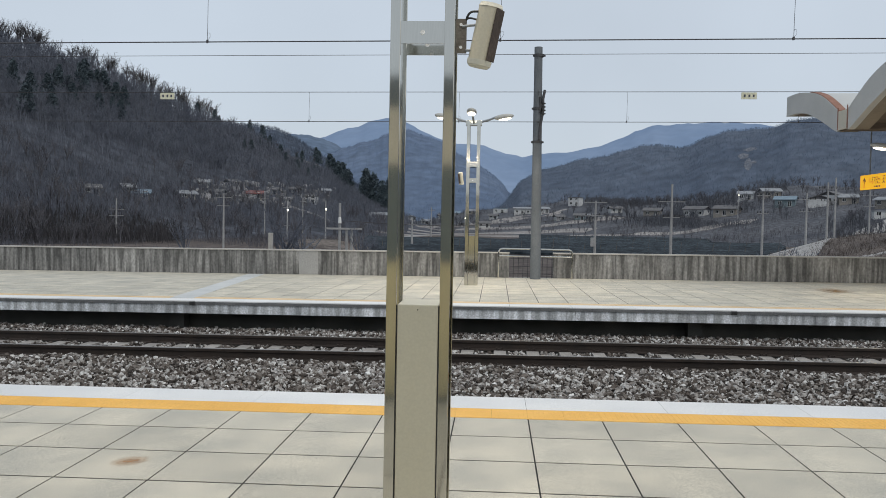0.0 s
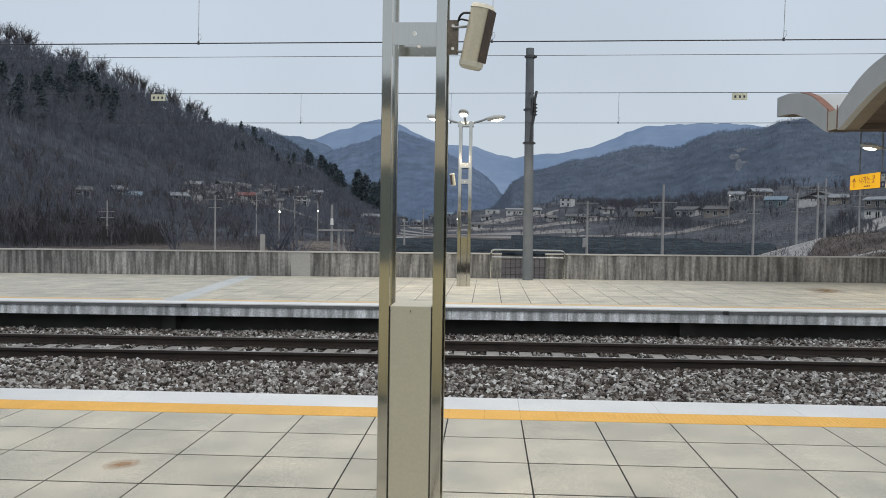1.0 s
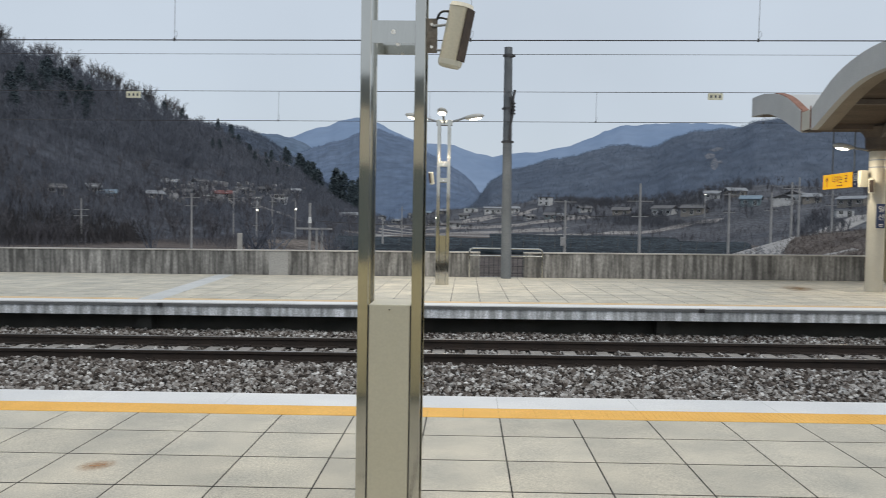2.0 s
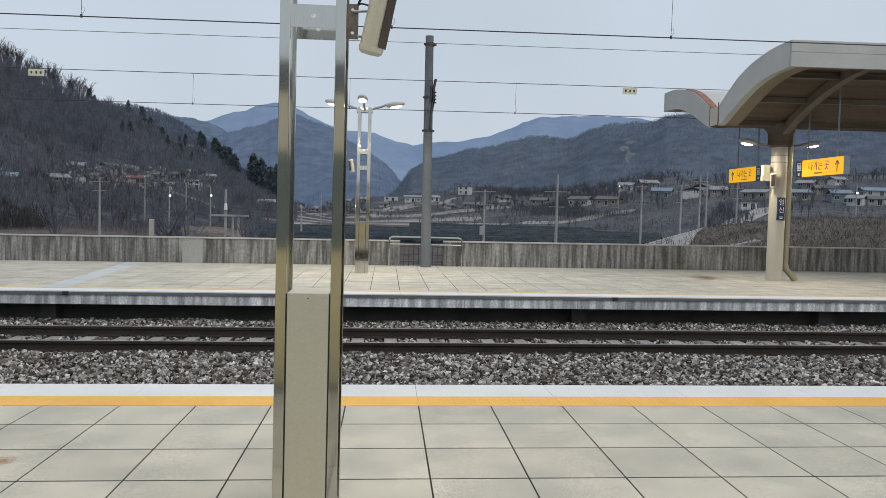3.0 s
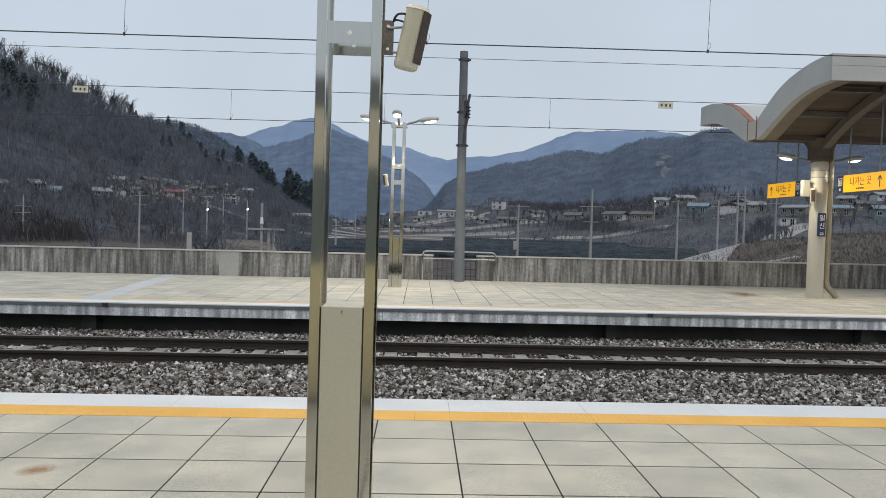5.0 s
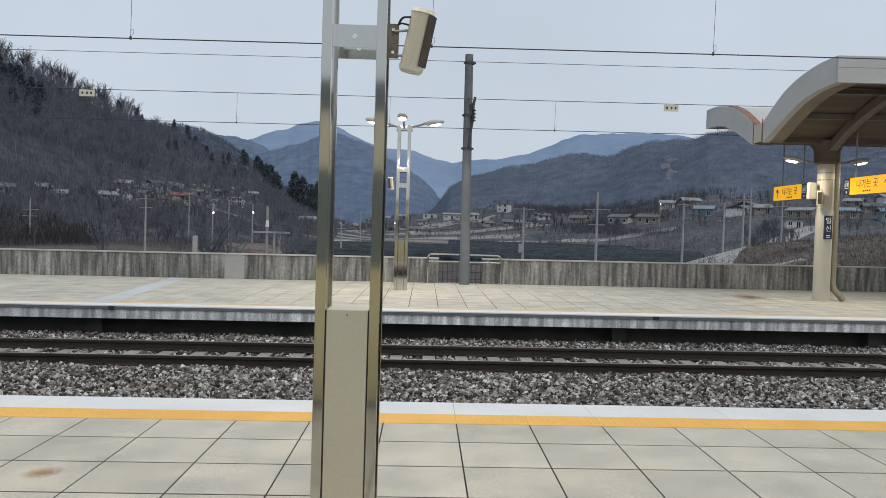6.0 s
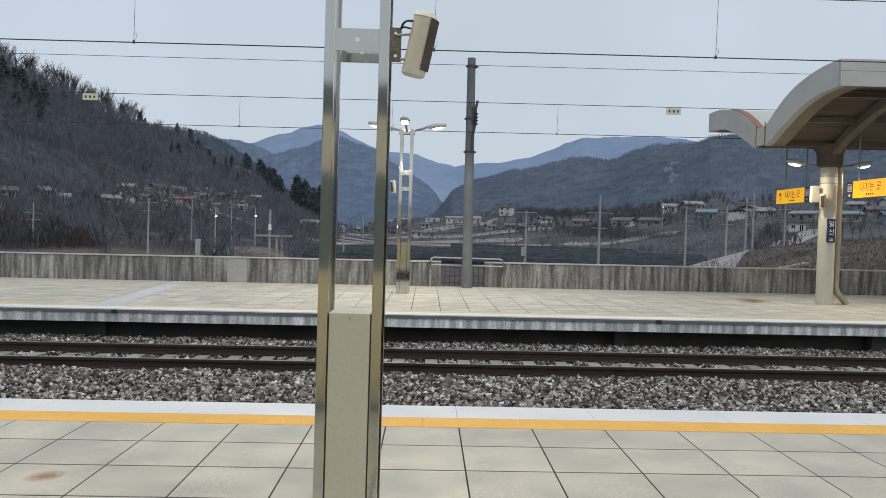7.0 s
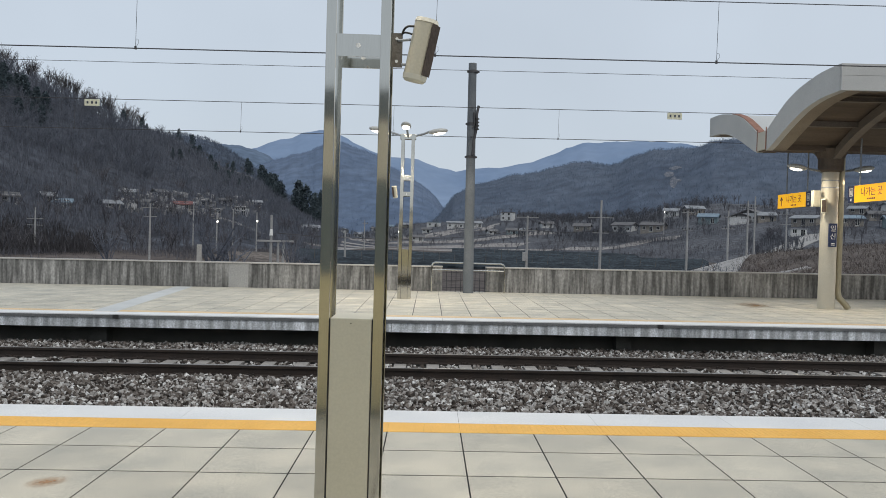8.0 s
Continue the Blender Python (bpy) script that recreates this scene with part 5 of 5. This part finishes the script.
for a in (
    (-17.7, 1.55, 9, 6, 2.6, PLASTER_DIM, ROOF_RED, "old village house under a faded red roof"),
    (-22.3, 1.3, 8, 5, 2.5, PLASTER_DIM, ROOF_PALE, DIM_H), (-21.2, 2.2, 7, 5, 2.4, PLASTER, ROOF_PALE, WHITE_H, 20), (-20.2, 1.5, 8, 5, 2.5, PLASTER_DIM, ROOF_GREY, DIM_H, -15),
    (-19.2, 2.3, 8, 5, 2.5, PLASTER, ROOF_PALE, WHITE_H, 10), (-18.9, 1.2, 7, 5, 2.5, PLASTER_DIM, ROOF_PALE, DIM_H), (-16.4, 1.9, 8, 5, 2.5, PLASTER_DIM, ROOF_GREY, DIM_H, 12),
    (-25.2, 1.3, 7, 5, 2.4, PLASTER_DIM, ROOF_BLUE, "low shed covered with a blue sheet"), (-26.1, 1.6, 6, 4, 2.3, PLASTER_DIM, ROOF_PALE, DIM_H), (-28.4, 1.5, 6, 4, 2.4, PLASTER, ROOF_GREY, WHITE_H),
    (-14.9, 1.9, 8, 6, 2.8, PLASTER, ROOF_PALE, WHITE_H), (-15.4, 1.2, 7, 5, 2.5, PLASTER_DIM, ROOF_PALE, DIM_H), (-12.7, 1.9, 8, 5, 2.6, PLASTER, ROOF_PALE, WHITE_H, -10),
    (-6.3, 0.1, 9, 7, 2.8, PLASTER, ROOF_PALE, WHITE_H, 80), (-8.7, 0.1, 10, 5, 2.6, PLASTER, ROOF_PALE, WHITE_H), (-3.9, 0.2, 8, 6, 3, PLASTER, ROOF_GREY, WHITE_H),
    (-0.9, -0.35, 9, 6, 2.7, PLASTER, ROOF_GREY, WHITE_H, 8), (-2.4, -0.3, 10, 6, 2.7, PLASTER_DIM, ROOF_PALE, DIM_H),
    (-7.6, 0.3, 8, 5, 2.6, PLASTER, ROOF_GREY, WHITE_H), (-5.2, -0.15, 8, 5, 2.5, PLASTER, ROOF_PALE, WHITE_H), (-3.1, 0.45, 9, 6, 2.6, PLASTER, ROOF_BLUE, WHITE_H), (-1.8, 0.6, 8, 5, 2.6, PLASTER_DIM, ROOF_PALE, DIM_H), (-0.2, 0.3, 7, 5, 2.6, PLASTER, ROOF_GREY, WHITE_H), (3.4, 0.8, 9, 6, 2.8, PLASTER, ROOF_PALE, WHITE_H), (8.6, 0.9, 8, 5, 2.6, PLASTER, ROOF_GREY, WHITE_H),
    (6.1, 0.35, 8, 6, 3.2, PLASTER_TEAL, ROOF_GREY, TEAL_H), (4.6, 0.3, 7, 5, 2.4, PLASTER, ROOF_GREY, WHITE_H), (7.0, 0.3, 6, 4, 2.4, PLASTER_DIM, ROOF_PALE, DIM_H),
    (14.2, 0.75, 13, 8, 3.2, PLASTER, ROOF_GREY, "white farmhouse under a broad grey tiled roof"), (16.2, 0.8, 11, 7, 3.0, PLASTER_DIM, ROOF_GREY, DIM_H), (11.2, 0.7, 9, 5, 2.6, PLASTER_DIM, ROOF_GREY, DIM_H),
    (17.4, 1.9, 8, 6, 2.8, PLASTER, ROOF_PALE, WHITE_H), (18.9, 2.1, 9, 6, 2.8, PLASTER_DIM, ROOF_PALE, DIM_H), (19.9, 1.5, 8, 6, 3.2, PLASTER_TEAL, ROOF_BLUE, TEAL_H, 15),
    (21.9, 1.5, 6, 8, 3.6, PLASTER, ROOF_GREY, "white gabled house with a dark roof", 88), (22.7, 1.7, 6, 8, 3.4, PLASTER, ROOF_GREY, "white gabled house with a dark roof", 85), (23.6, 1.7, 9, 6, 2.8, PLASTER_DIM, ROOF_PALE, DIM_H),
    (26.2, 1.5, 14, 9, 3.5, PLASTER_DIM, ROOF_PALE, "long shed with pale sheet roof"), (28.6, 1.5, 14, 9, 3.6, PLASTER_DIM, ROOF_BLUE, "long shed with pale blue sheet roof", 12),
    (30.2, 1.9, 8, 6, 3, PLASTER_DIM, ROOF_GREY, DIM_H), (31.2, 1.4, 8, 7, 4.2, PLASTER_TEAL, ROOF_BLUE, TEAL_H, -10), (32.2, 1.2, 9, 6, 2.8, PLASTER, ROOF_PALE, WHITE_H),
    (33.1, 1.7, 11, 7, 3.2, PLASTER, ROOF_BLUE, "white house under a pale blue roof"), (33.4, 1.2, 8, 6, 2.8, PLASTER, ROOF_GREY, WHITE_H), (31.0, 2.5, 9, 6, 2.8, PLASTER, ROOF_PALE, WHITE_H, 20), (29.2, 2.3, 9, 6, 2.8, PLASTER_DIM, ROOF_PALE, DIM_H),
):
    house(*a[:8], *(a[8:] or ()))
house(-13.6, 1.2, 8, 6, 5.2, PLASTER, ROOF_GREY, "white two-storey house among bare trees", 10, True, storeys=2)
house(5.75, 1.35, 11, 7, 5.6, PLASTER, ROOF_GREY, "white flat-roofed two-storey house on a rise", 0, True, storeys=2)
house(0.3, 0.75, 12, 7, 4.0, PLASTER, ROOF_BLUE, "white workshop with blue roof trim", 0, True)
house(1.9, 0.7, 17, 9, 3.6, PLASTER, ROOF_PALE, "long white workshop hall", 0, False, 1.0)
house(25.6, 0.75, 10, 5, 3.0, PLASTER, ROOF_PALE, "low white storehouse beside the lane", 0, True)

# ---- stony terraces between the old houses ----
RUBBLE = surf("terrace_stone", (0.15, 0.152, 0.16), (0.34, 0.34, 0.345), 0.4, 0.9, 0, 0.2, 3, 0.3, island=0.5, spec=0.2)
bm = bmesh.new()
for k in range(150):
    az = rng.choice((-20.3, -18.2, -16.2, -13.6)) + rng.normal(0, 0.75)
    x, y, z = spot(az, rng.uniform(0.9, 2.4))
    w = rng.uniform(0.5, 2.4)
    bmesh.ops.create_cube(bm, size=1, matrix=pose(x, y, z + 0.7, rng.uniform(-15, 15), rng.uniform(-15, 15), rng.uniform(0, 180)) @ Matrix.Diagonal((w, rng.uniform(0.4, 1.2), rng.uniform(0.7, 1.9), 1)))
tagged(part("terrace_stones", bm, RUBBLE), "pale rubble, low walls and stones on garden terraces", "stones", "", "stuff")

# ---- utility poles ----
POLE = surf("concrete_pole", (0.26, 0.26, 0.26), (0.36, 0.36, 0.36), 1.5, 0.9)


def utility_pole(az, d, top, arms, label="tall grey concrete utility pole with crossarms", box=False, lamp=False):
    x, y = polar(az, d)
    z = land(x, y)
    th = thing("utility_pole", x, y, z, label, "utility pole", "utility poles", "", -az)
    h = EYE + d * math.tan(radians(top)) - z
    bm = bmesh.new()
    bm_rod(bm, (0, 0, -0.3), (0, 0, h), 0.19, 0.11, 10)
    part("pole", bm, POLE, th)
    for drop, w in arms:
        bm = bmesh.new()
        bm_box(bm, -w / 2, w / 2, -0.16, -0.06, h - drop - 0.08, h - drop)
        arm = part("crossarm", bm, POLE, th)
        for s in (-0.45, -0.2, 0.2, 0.45):
            bm = bmesh.new()
            bm_rod(bm, (s * w, -0.11, h - drop), (s * w, -0.11, h - drop + 0.28), 0.07, 0.05, 6)
            part("insulator", bm, BLACK, arm)
    if box:
        bm = bmesh.new()
        bm_box(bm, -0.5, 0.0, -0.5, -0.1, 2.1, 3.15, 0.06)
        part("transformer", bm, POLE, th, "pale transformer case")
    if lamp:
        bm = bmesh.new()
        bm_rod(bm, (0, 0, h - 2.2), (0.1, -0.9, h - 1.9), 0.05)
        part("lamp_arm", bm, POLE, th)
        bm = bmesh.new()
        bmesh.ops.create_icosphere(bm, subdivisions=1, radius=0.22, matrix=Matrix.Translation((0.1, -1.0, h - 1.95)))
        part("lamp_glass", bm, LAMP_GLOW, th, "lit street lamp")
    return th


TWO = ((0.9, 2.4), (2.6, 1.8))
for a in ((-26.8, 150, 1.2, ((1.9, 2.6), (3.0, 2.4))), (-19.75, 125, 1.75, ((0.6, 2.3), (1.9, 1.9))), (-16.9, 190, 1.75, ((1.0, 1.8),)), (-15.3, 160, 1.35, ((1.4, 1.6), (5.0, 1.4)), "", False, True), (-14.2, 200, 1.6, ((1.0, 1.6),)), (-12.55, 175, 1.4, (), "", False, True),
          (-6.2, 120, 0.2, ((0.8, 1.4),)), (-4.8, 210, 1.1, ((0.9, 1.6),)), (-2.3, 190, 0.9, ((0.9, 1.6),), "", False, True), (7.2, 92, 1.75, ((0.15, 2.6), (1.7, 2.4)), "", True), (12.5, 88, 3.0, ((1.9, 2.8), (3.6, 1.8))), (18.5, 112, 2.35, ((0.2, 1.6), (2.6, 1.4))),
          (21.2, 120, 2.4, TWO), (22.45, 122, 3.1, TWO), (22.9, 132, 3.4, ()), (24.9, 140, 2.6, TWO), (32.2, 180, 2.6, (), "", False, True), (16.9, 300, 2.6, (), "", False, True), (-24.2, 260, 2.6, ())):
    utility_pole(*a[:4], *((a[4] or "tall grey concrete utility pole with crossarms",) + a[5:] if len(a) > 4 else ()))

x, y = polar(-11.1, 62)
frame_thing = thing("pole_frame", x, y, FLOOR_Z, "twin concrete poles joined by a long beam", "pole frame", "", "", 11.1)
for dx in (-0.45, 0.1, 0.5):
    bm = bmesh.new()
    bm_rod(bm, (dx, 0, -0.2), (dx, 0, 4.0 if dx != -0.45 else 6.0), 0.13, 0.1, 10)
    part("pole", bm, POLE, frame_thing)
bm = bmesh.new()
bm_box(bm, -1.5, 1.3, -0.2, -0.1, 3.9, 4.05)
part("beam", bm, POLE, frame_thing)
bm = bmesh.new()
bm_rod(bm, (-0.45, -0.15, 4.4), (-0.45, -0.15, 4.9), 0.14, 0.1, 8)
part("insulator", bm, PAINT_WHITE, frame_thing)
for az, d in ((-16.45, 34),):
    x, y = polar(az, d)
    marker = thing("concrete_marker", x, y, FLOOR_Z, "plain pale concrete post behind the wall", "post")
    bm = bmesh.new()
    bm_box(bm, -0.09, 0.09, -0.09, 0.09, -0.2, 4.05, 0.02)
    part("shaft", bm, COPING, marker)


def span_wire(a, b, z0, z1, sag):
    (xa, ya), (xb, yb) = a, b
    bm = bmesh.new()
    p = []
    for i in range(13):
        t = i / 12
        p.append((xa + (xb - xa) * t, ya + (yb - ya) * t, z0 + (z1 - z0) * t - sag * 4 * t * (1 - t)))
    bm_path(bm, p, 0.035, 4)
    return tagged(part("power_line", bm, WIRE), "sagging dark overhead power line", "wire", "power lines")


span_wire(polar(7.2, 92), polar(-11.1, 62), 2.9, 1.6, 0.8)
span_wire(polar(7.2, 92), polar(12.5, 88), 2.9, 2.9, 0.3)
span_wire(polar(12.5, 88), polar(18.5, 112), 2.9, 3.6, 0.6)


# ---- single bare trees just behind the wall ----
def lone_tree(az, d, h, seed):
    x, y = polar(az, d)
    th = thing("bare_tree", x, y, land(x, y), "leafless shrubby tree behind the station wall", "tree", "bare trees behind the wall", "", seed * 50)
    v, f = bare_tree(seed, 12, 0, 0.005)
    o = new("trunk", raw_mesh("trunk", (v * h).tolist(), f.tolist(), BARK))
    o.parent = th
    v, f = bare_tree(seed, 12, 420, 0.0022)
    keep = 6 * 13
    v, f = v[keep:] * h, f[6 * 13:] - keep
    o = new("crown", raw_mesh("crown", v.tolist(), f.tolist(), BARK))
    o.parent = th
    return th


for a in ((-15.3, 44, 5.6, 61), (-14.2, 50, 5.2, 62), (-10.0, 58, 4.6, 63), (-9.2, 60, 4.2, 64), (19.6, 46, 3.9, 65), (21.0, 52, 3.6, 66), (-22.4, 70, 5.0, 67)):
    lone_tree(*a)
ORANGE = surf("orange_plastic", (0.42, 0.13, 0.02), (0.5, 0.17, 0.03), 3, 0.6)
x, y = polar(32.4, 58)
barrel = thing("plastic_barrel", x, y, land(x, y), "faded orange plastic barrel behind the wall", "barrel")
bm = bmesh.new()
for r0, r1, z0, z1 in ((0.42, 0.46, 0, 0.6), (0.46, 0.46, 0.6, 1.5), (0.46, 0.40, 1.5, 2.1), (0.3, 0.3, 2.1, 2.2)):
    bm_rod(bm, (0, 0, z0), (0, 0, z1), r0, r1, 18)
part("drum", bm, ORANGE, barrel)

# ---- the carriage round the camera ----
carriage = thing("carriage_shell", 0, 0, 0, "plain railway carriage wall with a window opening", "carriage", "", "structure")
for name, b, m in (
    ("lower_wall", (-12, 12, 0.2, 0.3, -0.05, 1.246), CAR_BODY), ("skirt", (-12, 12, 0.2, 0.3, -0.3, -0.054), CAR_GLASS), ("upper_wall", (-12, 12, 0.2, 0.3, 2.2, 2.75), CAR_UPPER), ("roof_edge", (-12, 12, 0.15, 0.28, 2.854, 3.06), CAR_ROOF),
    ("window_band", (-12, -0.28, 0.2, 0.29, 1.25, 2.196), CAR_GLASS), ("window_band", (0.28, 12, 0.2, 0.29, 1.25, 2.196), CAR_GLASS), ("roof", (-12, 12, -2.4, 0.3, 2.754, 2.85), CAR_ROOF)):
    bm = bmesh.new()
    bm_box(bm, *b)
    part(name, bm, m, carriage)
for b in ((-12, 12, -2.5, -2.4, -0.3, 2.8), (-12, 12, -2.4, 0.2, -0.4, -0.3), (-12.1, -12, -2.5, 0.3, -0.4, 2.75), (12, 12.1, -2.5, 0.3, -0.4, 2.75)):
    bm = bmesh.new()
    bm_box(bm, *b)
    part("inner_wall", bm, CAR_DARK, carriage)

# ---- paving pieces ----
def piece(name, mesh, parent, x, y, z=0.0):
    o = new(name, mesh)
    o.parent, o.location = parent, (x, y, z + GRADE * x)
    return o


def slab(name, w, d, material, gap=0.0115, h=0.02):
    bm = bmesh.new()
    bm_box(bm, gap / 2, w - gap / 2, gap * 0.85, d - gap * 0.85, -h, 0)
    for v in bm.verts:
        v.co.z += GRADE * v.co.x
    return mesh_of(name, bm, material)


X0 = 0.308
tile = slab("paving_tile", TILE, TILE, GRANITE)
short = slab("paving_tile", TILE, TILES_NEAR - 5.942, GRANITE)
COLS = range(-13, 13)
train_edge = slab("edge_stone", TILE, 0.85, GRANITE, 0.004)
for k in COLS:
    x = X0 + k * TILE
    piece("paving_tile", short, near_platform, x, 5.942)
    for r in range(1, 8):
        piece("paving_tile", tile, near_platform, x, 5.942 - r * TILE)
    piece("edge_stone", train_edge, near_platform, x, 0.76)
edge = slab("edge_stone", TILE * 2, EDGE_NEAR - STRIP_NEAR, EDGE_WHITE, 0.003)
for k in range(-10, 12):
    piece("edge_stone", edge, near_platform, X0 + (k * 2 + 0.0) * TILE, STRIP_NEAR)


def bumps(name, w, d, material):
    """A tactile block with raised bars."""
    bm = bmesh.new()
    bm_box(bm, 0.0006, w - 0.0006, 0.001, d - 0.001, -0.02, 0)
    n = 7
    for i in range(n):
        u = (i + 0.5) * w / n
        bm_box(bm, u - 0.011, u + 0.011, 0.02, d - 0.02, 0.0, 0.0014)
    climb(bm)
    return mesh_of(name, bm, material)


tact = bumps("tactile_block", TILE / 2, TILES_NEAR - STRIP_NEAR if TILES_NEAR > STRIP_NEAR else STRIP_NEAR - TILES_NEAR, TACTILE)
for k in range(-28, 28):
    piece("tactile_block", tact, near_platform, X0 + k * TILE / 2, TILES_NEAR)

# the opposite platform
far_tile = slab("paving_tile", TILE, TILE, GRANITE, 0.018)
rows_far = 12
CUT = 7
verts, faces = [], []
for r in range(rows_far):
    y = TILES_FAR + r * TILE
    d = min(TILE, WALL_Y - y)
    for k in range(-34, 38):
        x = X0 + k * TILE
        if r < CUT and -20 <= k < 22:
            piece("paving_tile", far_tile, far_platform, x, y)
        elif d > 0.05:
            i = len(verts)
            a, b, c, e = x + 0.006, x + TILE - 0.006, y + 0.006, y + d - 0.006
            for z in (-0.02, 0.0):
                verts += [(a, c, z + GRADE * a), (b, c, z + GRADE * b), (b, e, z + GRADE * b), (a, e, z + GRADE * a)]
            faces += [(i + 4, i + 5, i + 6, i + 7), (i, i + 1, i + 5, i + 4), (i + 1, i + 2, i + 6, i + 5), (i + 2, i + 3, i + 7, i + 6), (i + 3, i, i + 4, i + 7)]
rest = new("paving_rest", raw_mesh("paving_rest", verts, faces, GRANITE))
rest.parent = far_platform
tagged(rest, "granite paving towards the wall", "", "", "stuff")
edge = slab("edge_stone", TILE * 2, STRIP_FAR - EDGE_FAR, EDGE_WHITE, 0.004)
block = bumps("tactile_block", TILE, TILES_FAR - STRIP_FAR, TACTILE_WORN)
for k in range(-16, 18):
    piece("edge_stone", edge, far_platform, X0 + k * 2 * TILE, EDGE_FAR)
for k in range(-32, 36):
    piece("tactile_block", block, far_platform, X0 + k * TILE, STRIP_FAR)
bm = bmesh.new()
bm_box(bm, *ALONG, EDGE_FAR - 0.012, EDGE_FAR + 0.05, -0.075, -0.022)
part("nosing", climb(bm), NOSING, far_platform, "dark grey rubber nosing strip")
for k in range(-9, 10):
    x = 2.3 * k - 0.7
    bm = bmesh.new()
    bm_box(bm, x + 0.004, x + 2.296, EDGE_FAR + 0.01, EDGE_FAR + 0.14, -0.26, -0.077)
    part("fascia_block", climb(bm), FASCIA, far_platform, "stained pale fascia block")

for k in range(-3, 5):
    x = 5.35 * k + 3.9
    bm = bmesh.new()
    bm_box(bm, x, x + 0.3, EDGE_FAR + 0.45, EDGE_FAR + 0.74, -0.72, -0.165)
    part("pier", climb(bm), DARK_CONCRETE, far_platform, "dark concrete pier")

# ---- stains and repairs on the paving ----
def stain(name, x, y, w, d, colour, seed, label, parent):
    """A thin irregular patch that thins out towards its rim."""
    m = bpy.data.materials.new(name)
    m.use_nodes = True
    n, l = m.node_tree.nodes, m.node_tree.links
    p, out = n["Principled BSDF"], n["Material Output"]
    p.inputs["Base Color"].default_value, p.inputs["Roughness"].default_value = (*colour, 1), 0.85
    tc, nz, gr, clear, mix = n.new("ShaderNodeTexCoord"), n.new("ShaderNodeTexNoise"), n.new("ShaderNodeTexGradient"), n.new("ShaderNodeBsdfTransparent"), n.new("ShaderNodeMixShader")
    gr.gradient_type = "SPHERICAL"
    nz.inputs["Scale"].default_value, nz.inputs["Detail"].default_value = 5.0, 6
    l.new(tc.outputs["Object"], gr.inputs[0]), l.new(tc.outputs["Object"], nz.inputs[0])
    mul, rg = n.new("ShaderNodeMath"), n.new("ShaderNodeMapRange")
    mul.operation = "MULTIPLY"
    l.new(gr.outputs[1], mul.inputs[0]), l.new(nz.outputs[0], mul.inputs[1])
    rg.inputs[1].default_value, rg.inputs[2].default_value, rg.inputs[4].default_value = 0.08, 0.5, 0.7
    l.new(mul.outputs[0], rg.inputs[0]), l.new(rg.outputs[0], mix.inputs[0])
    l.new(clear.outputs[0], mix.inputs[1]), l.new(p.outputs[0], mix.inputs[2]), l.new(mix.outputs[0], out.inputs[0])
    bm = bmesh.new()
    bmesh.ops.create_circle(bm, cap_ends=True, segments=32, radius=1)
    ob = part(name, bm, m, parent, label)
    ob.matrix_basis = pose(x, y, GRADE * x + 0.004, 0, -math.degrees(GRADE), seed * 40) @ Matrix.Diagonal((w, d, 1, 1))
    return ob


stain("rust_stain", -2.45, 5.06, 0.17, 0.14, (0.40, 0.21, 0.09), 1, "orange rust stain", near_platform)
stain("rust_stain", 8.7, 20.4, 1.1, 0.6, (0.30, 0.17, 0.06), 2, "brown rust stain", far_platform)
bm = bmesh.new()
lo, hi = [(-6.82, 15.84), (-6.32, 15.84)], [(-7.08, 23.4), (-7.58, 23.4)]
quad = [bm.verts.new((x, y, 0.004 + GRADE * x)) for x, y in lo + hi]
face = bm.faces.new(quad)
ext = bmesh.ops.extrude_face_region(bm, geom=[face])
for v in ext["geom"]:
    if isinstance(v, bmesh.types.BMVert):
        v.co.z -= 0.02
bmesh.ops.recalc_face_normals(bm, faces=bm.faces)
part("joint_cover", bm, PATCH, far_platform, "pale strip across the paving")
for x in (-6.14, 4.66):
    bm = bmesh.new()
    bm_box(bm, x - 0.055, x + 0.055, EDGE_FAR - 0.03, EDGE_FAR + 0.03, -0.085, -0.015, 0.004)
    part("edge_clamp", climb(bm), BLACK, far_platform, "small black clamp")
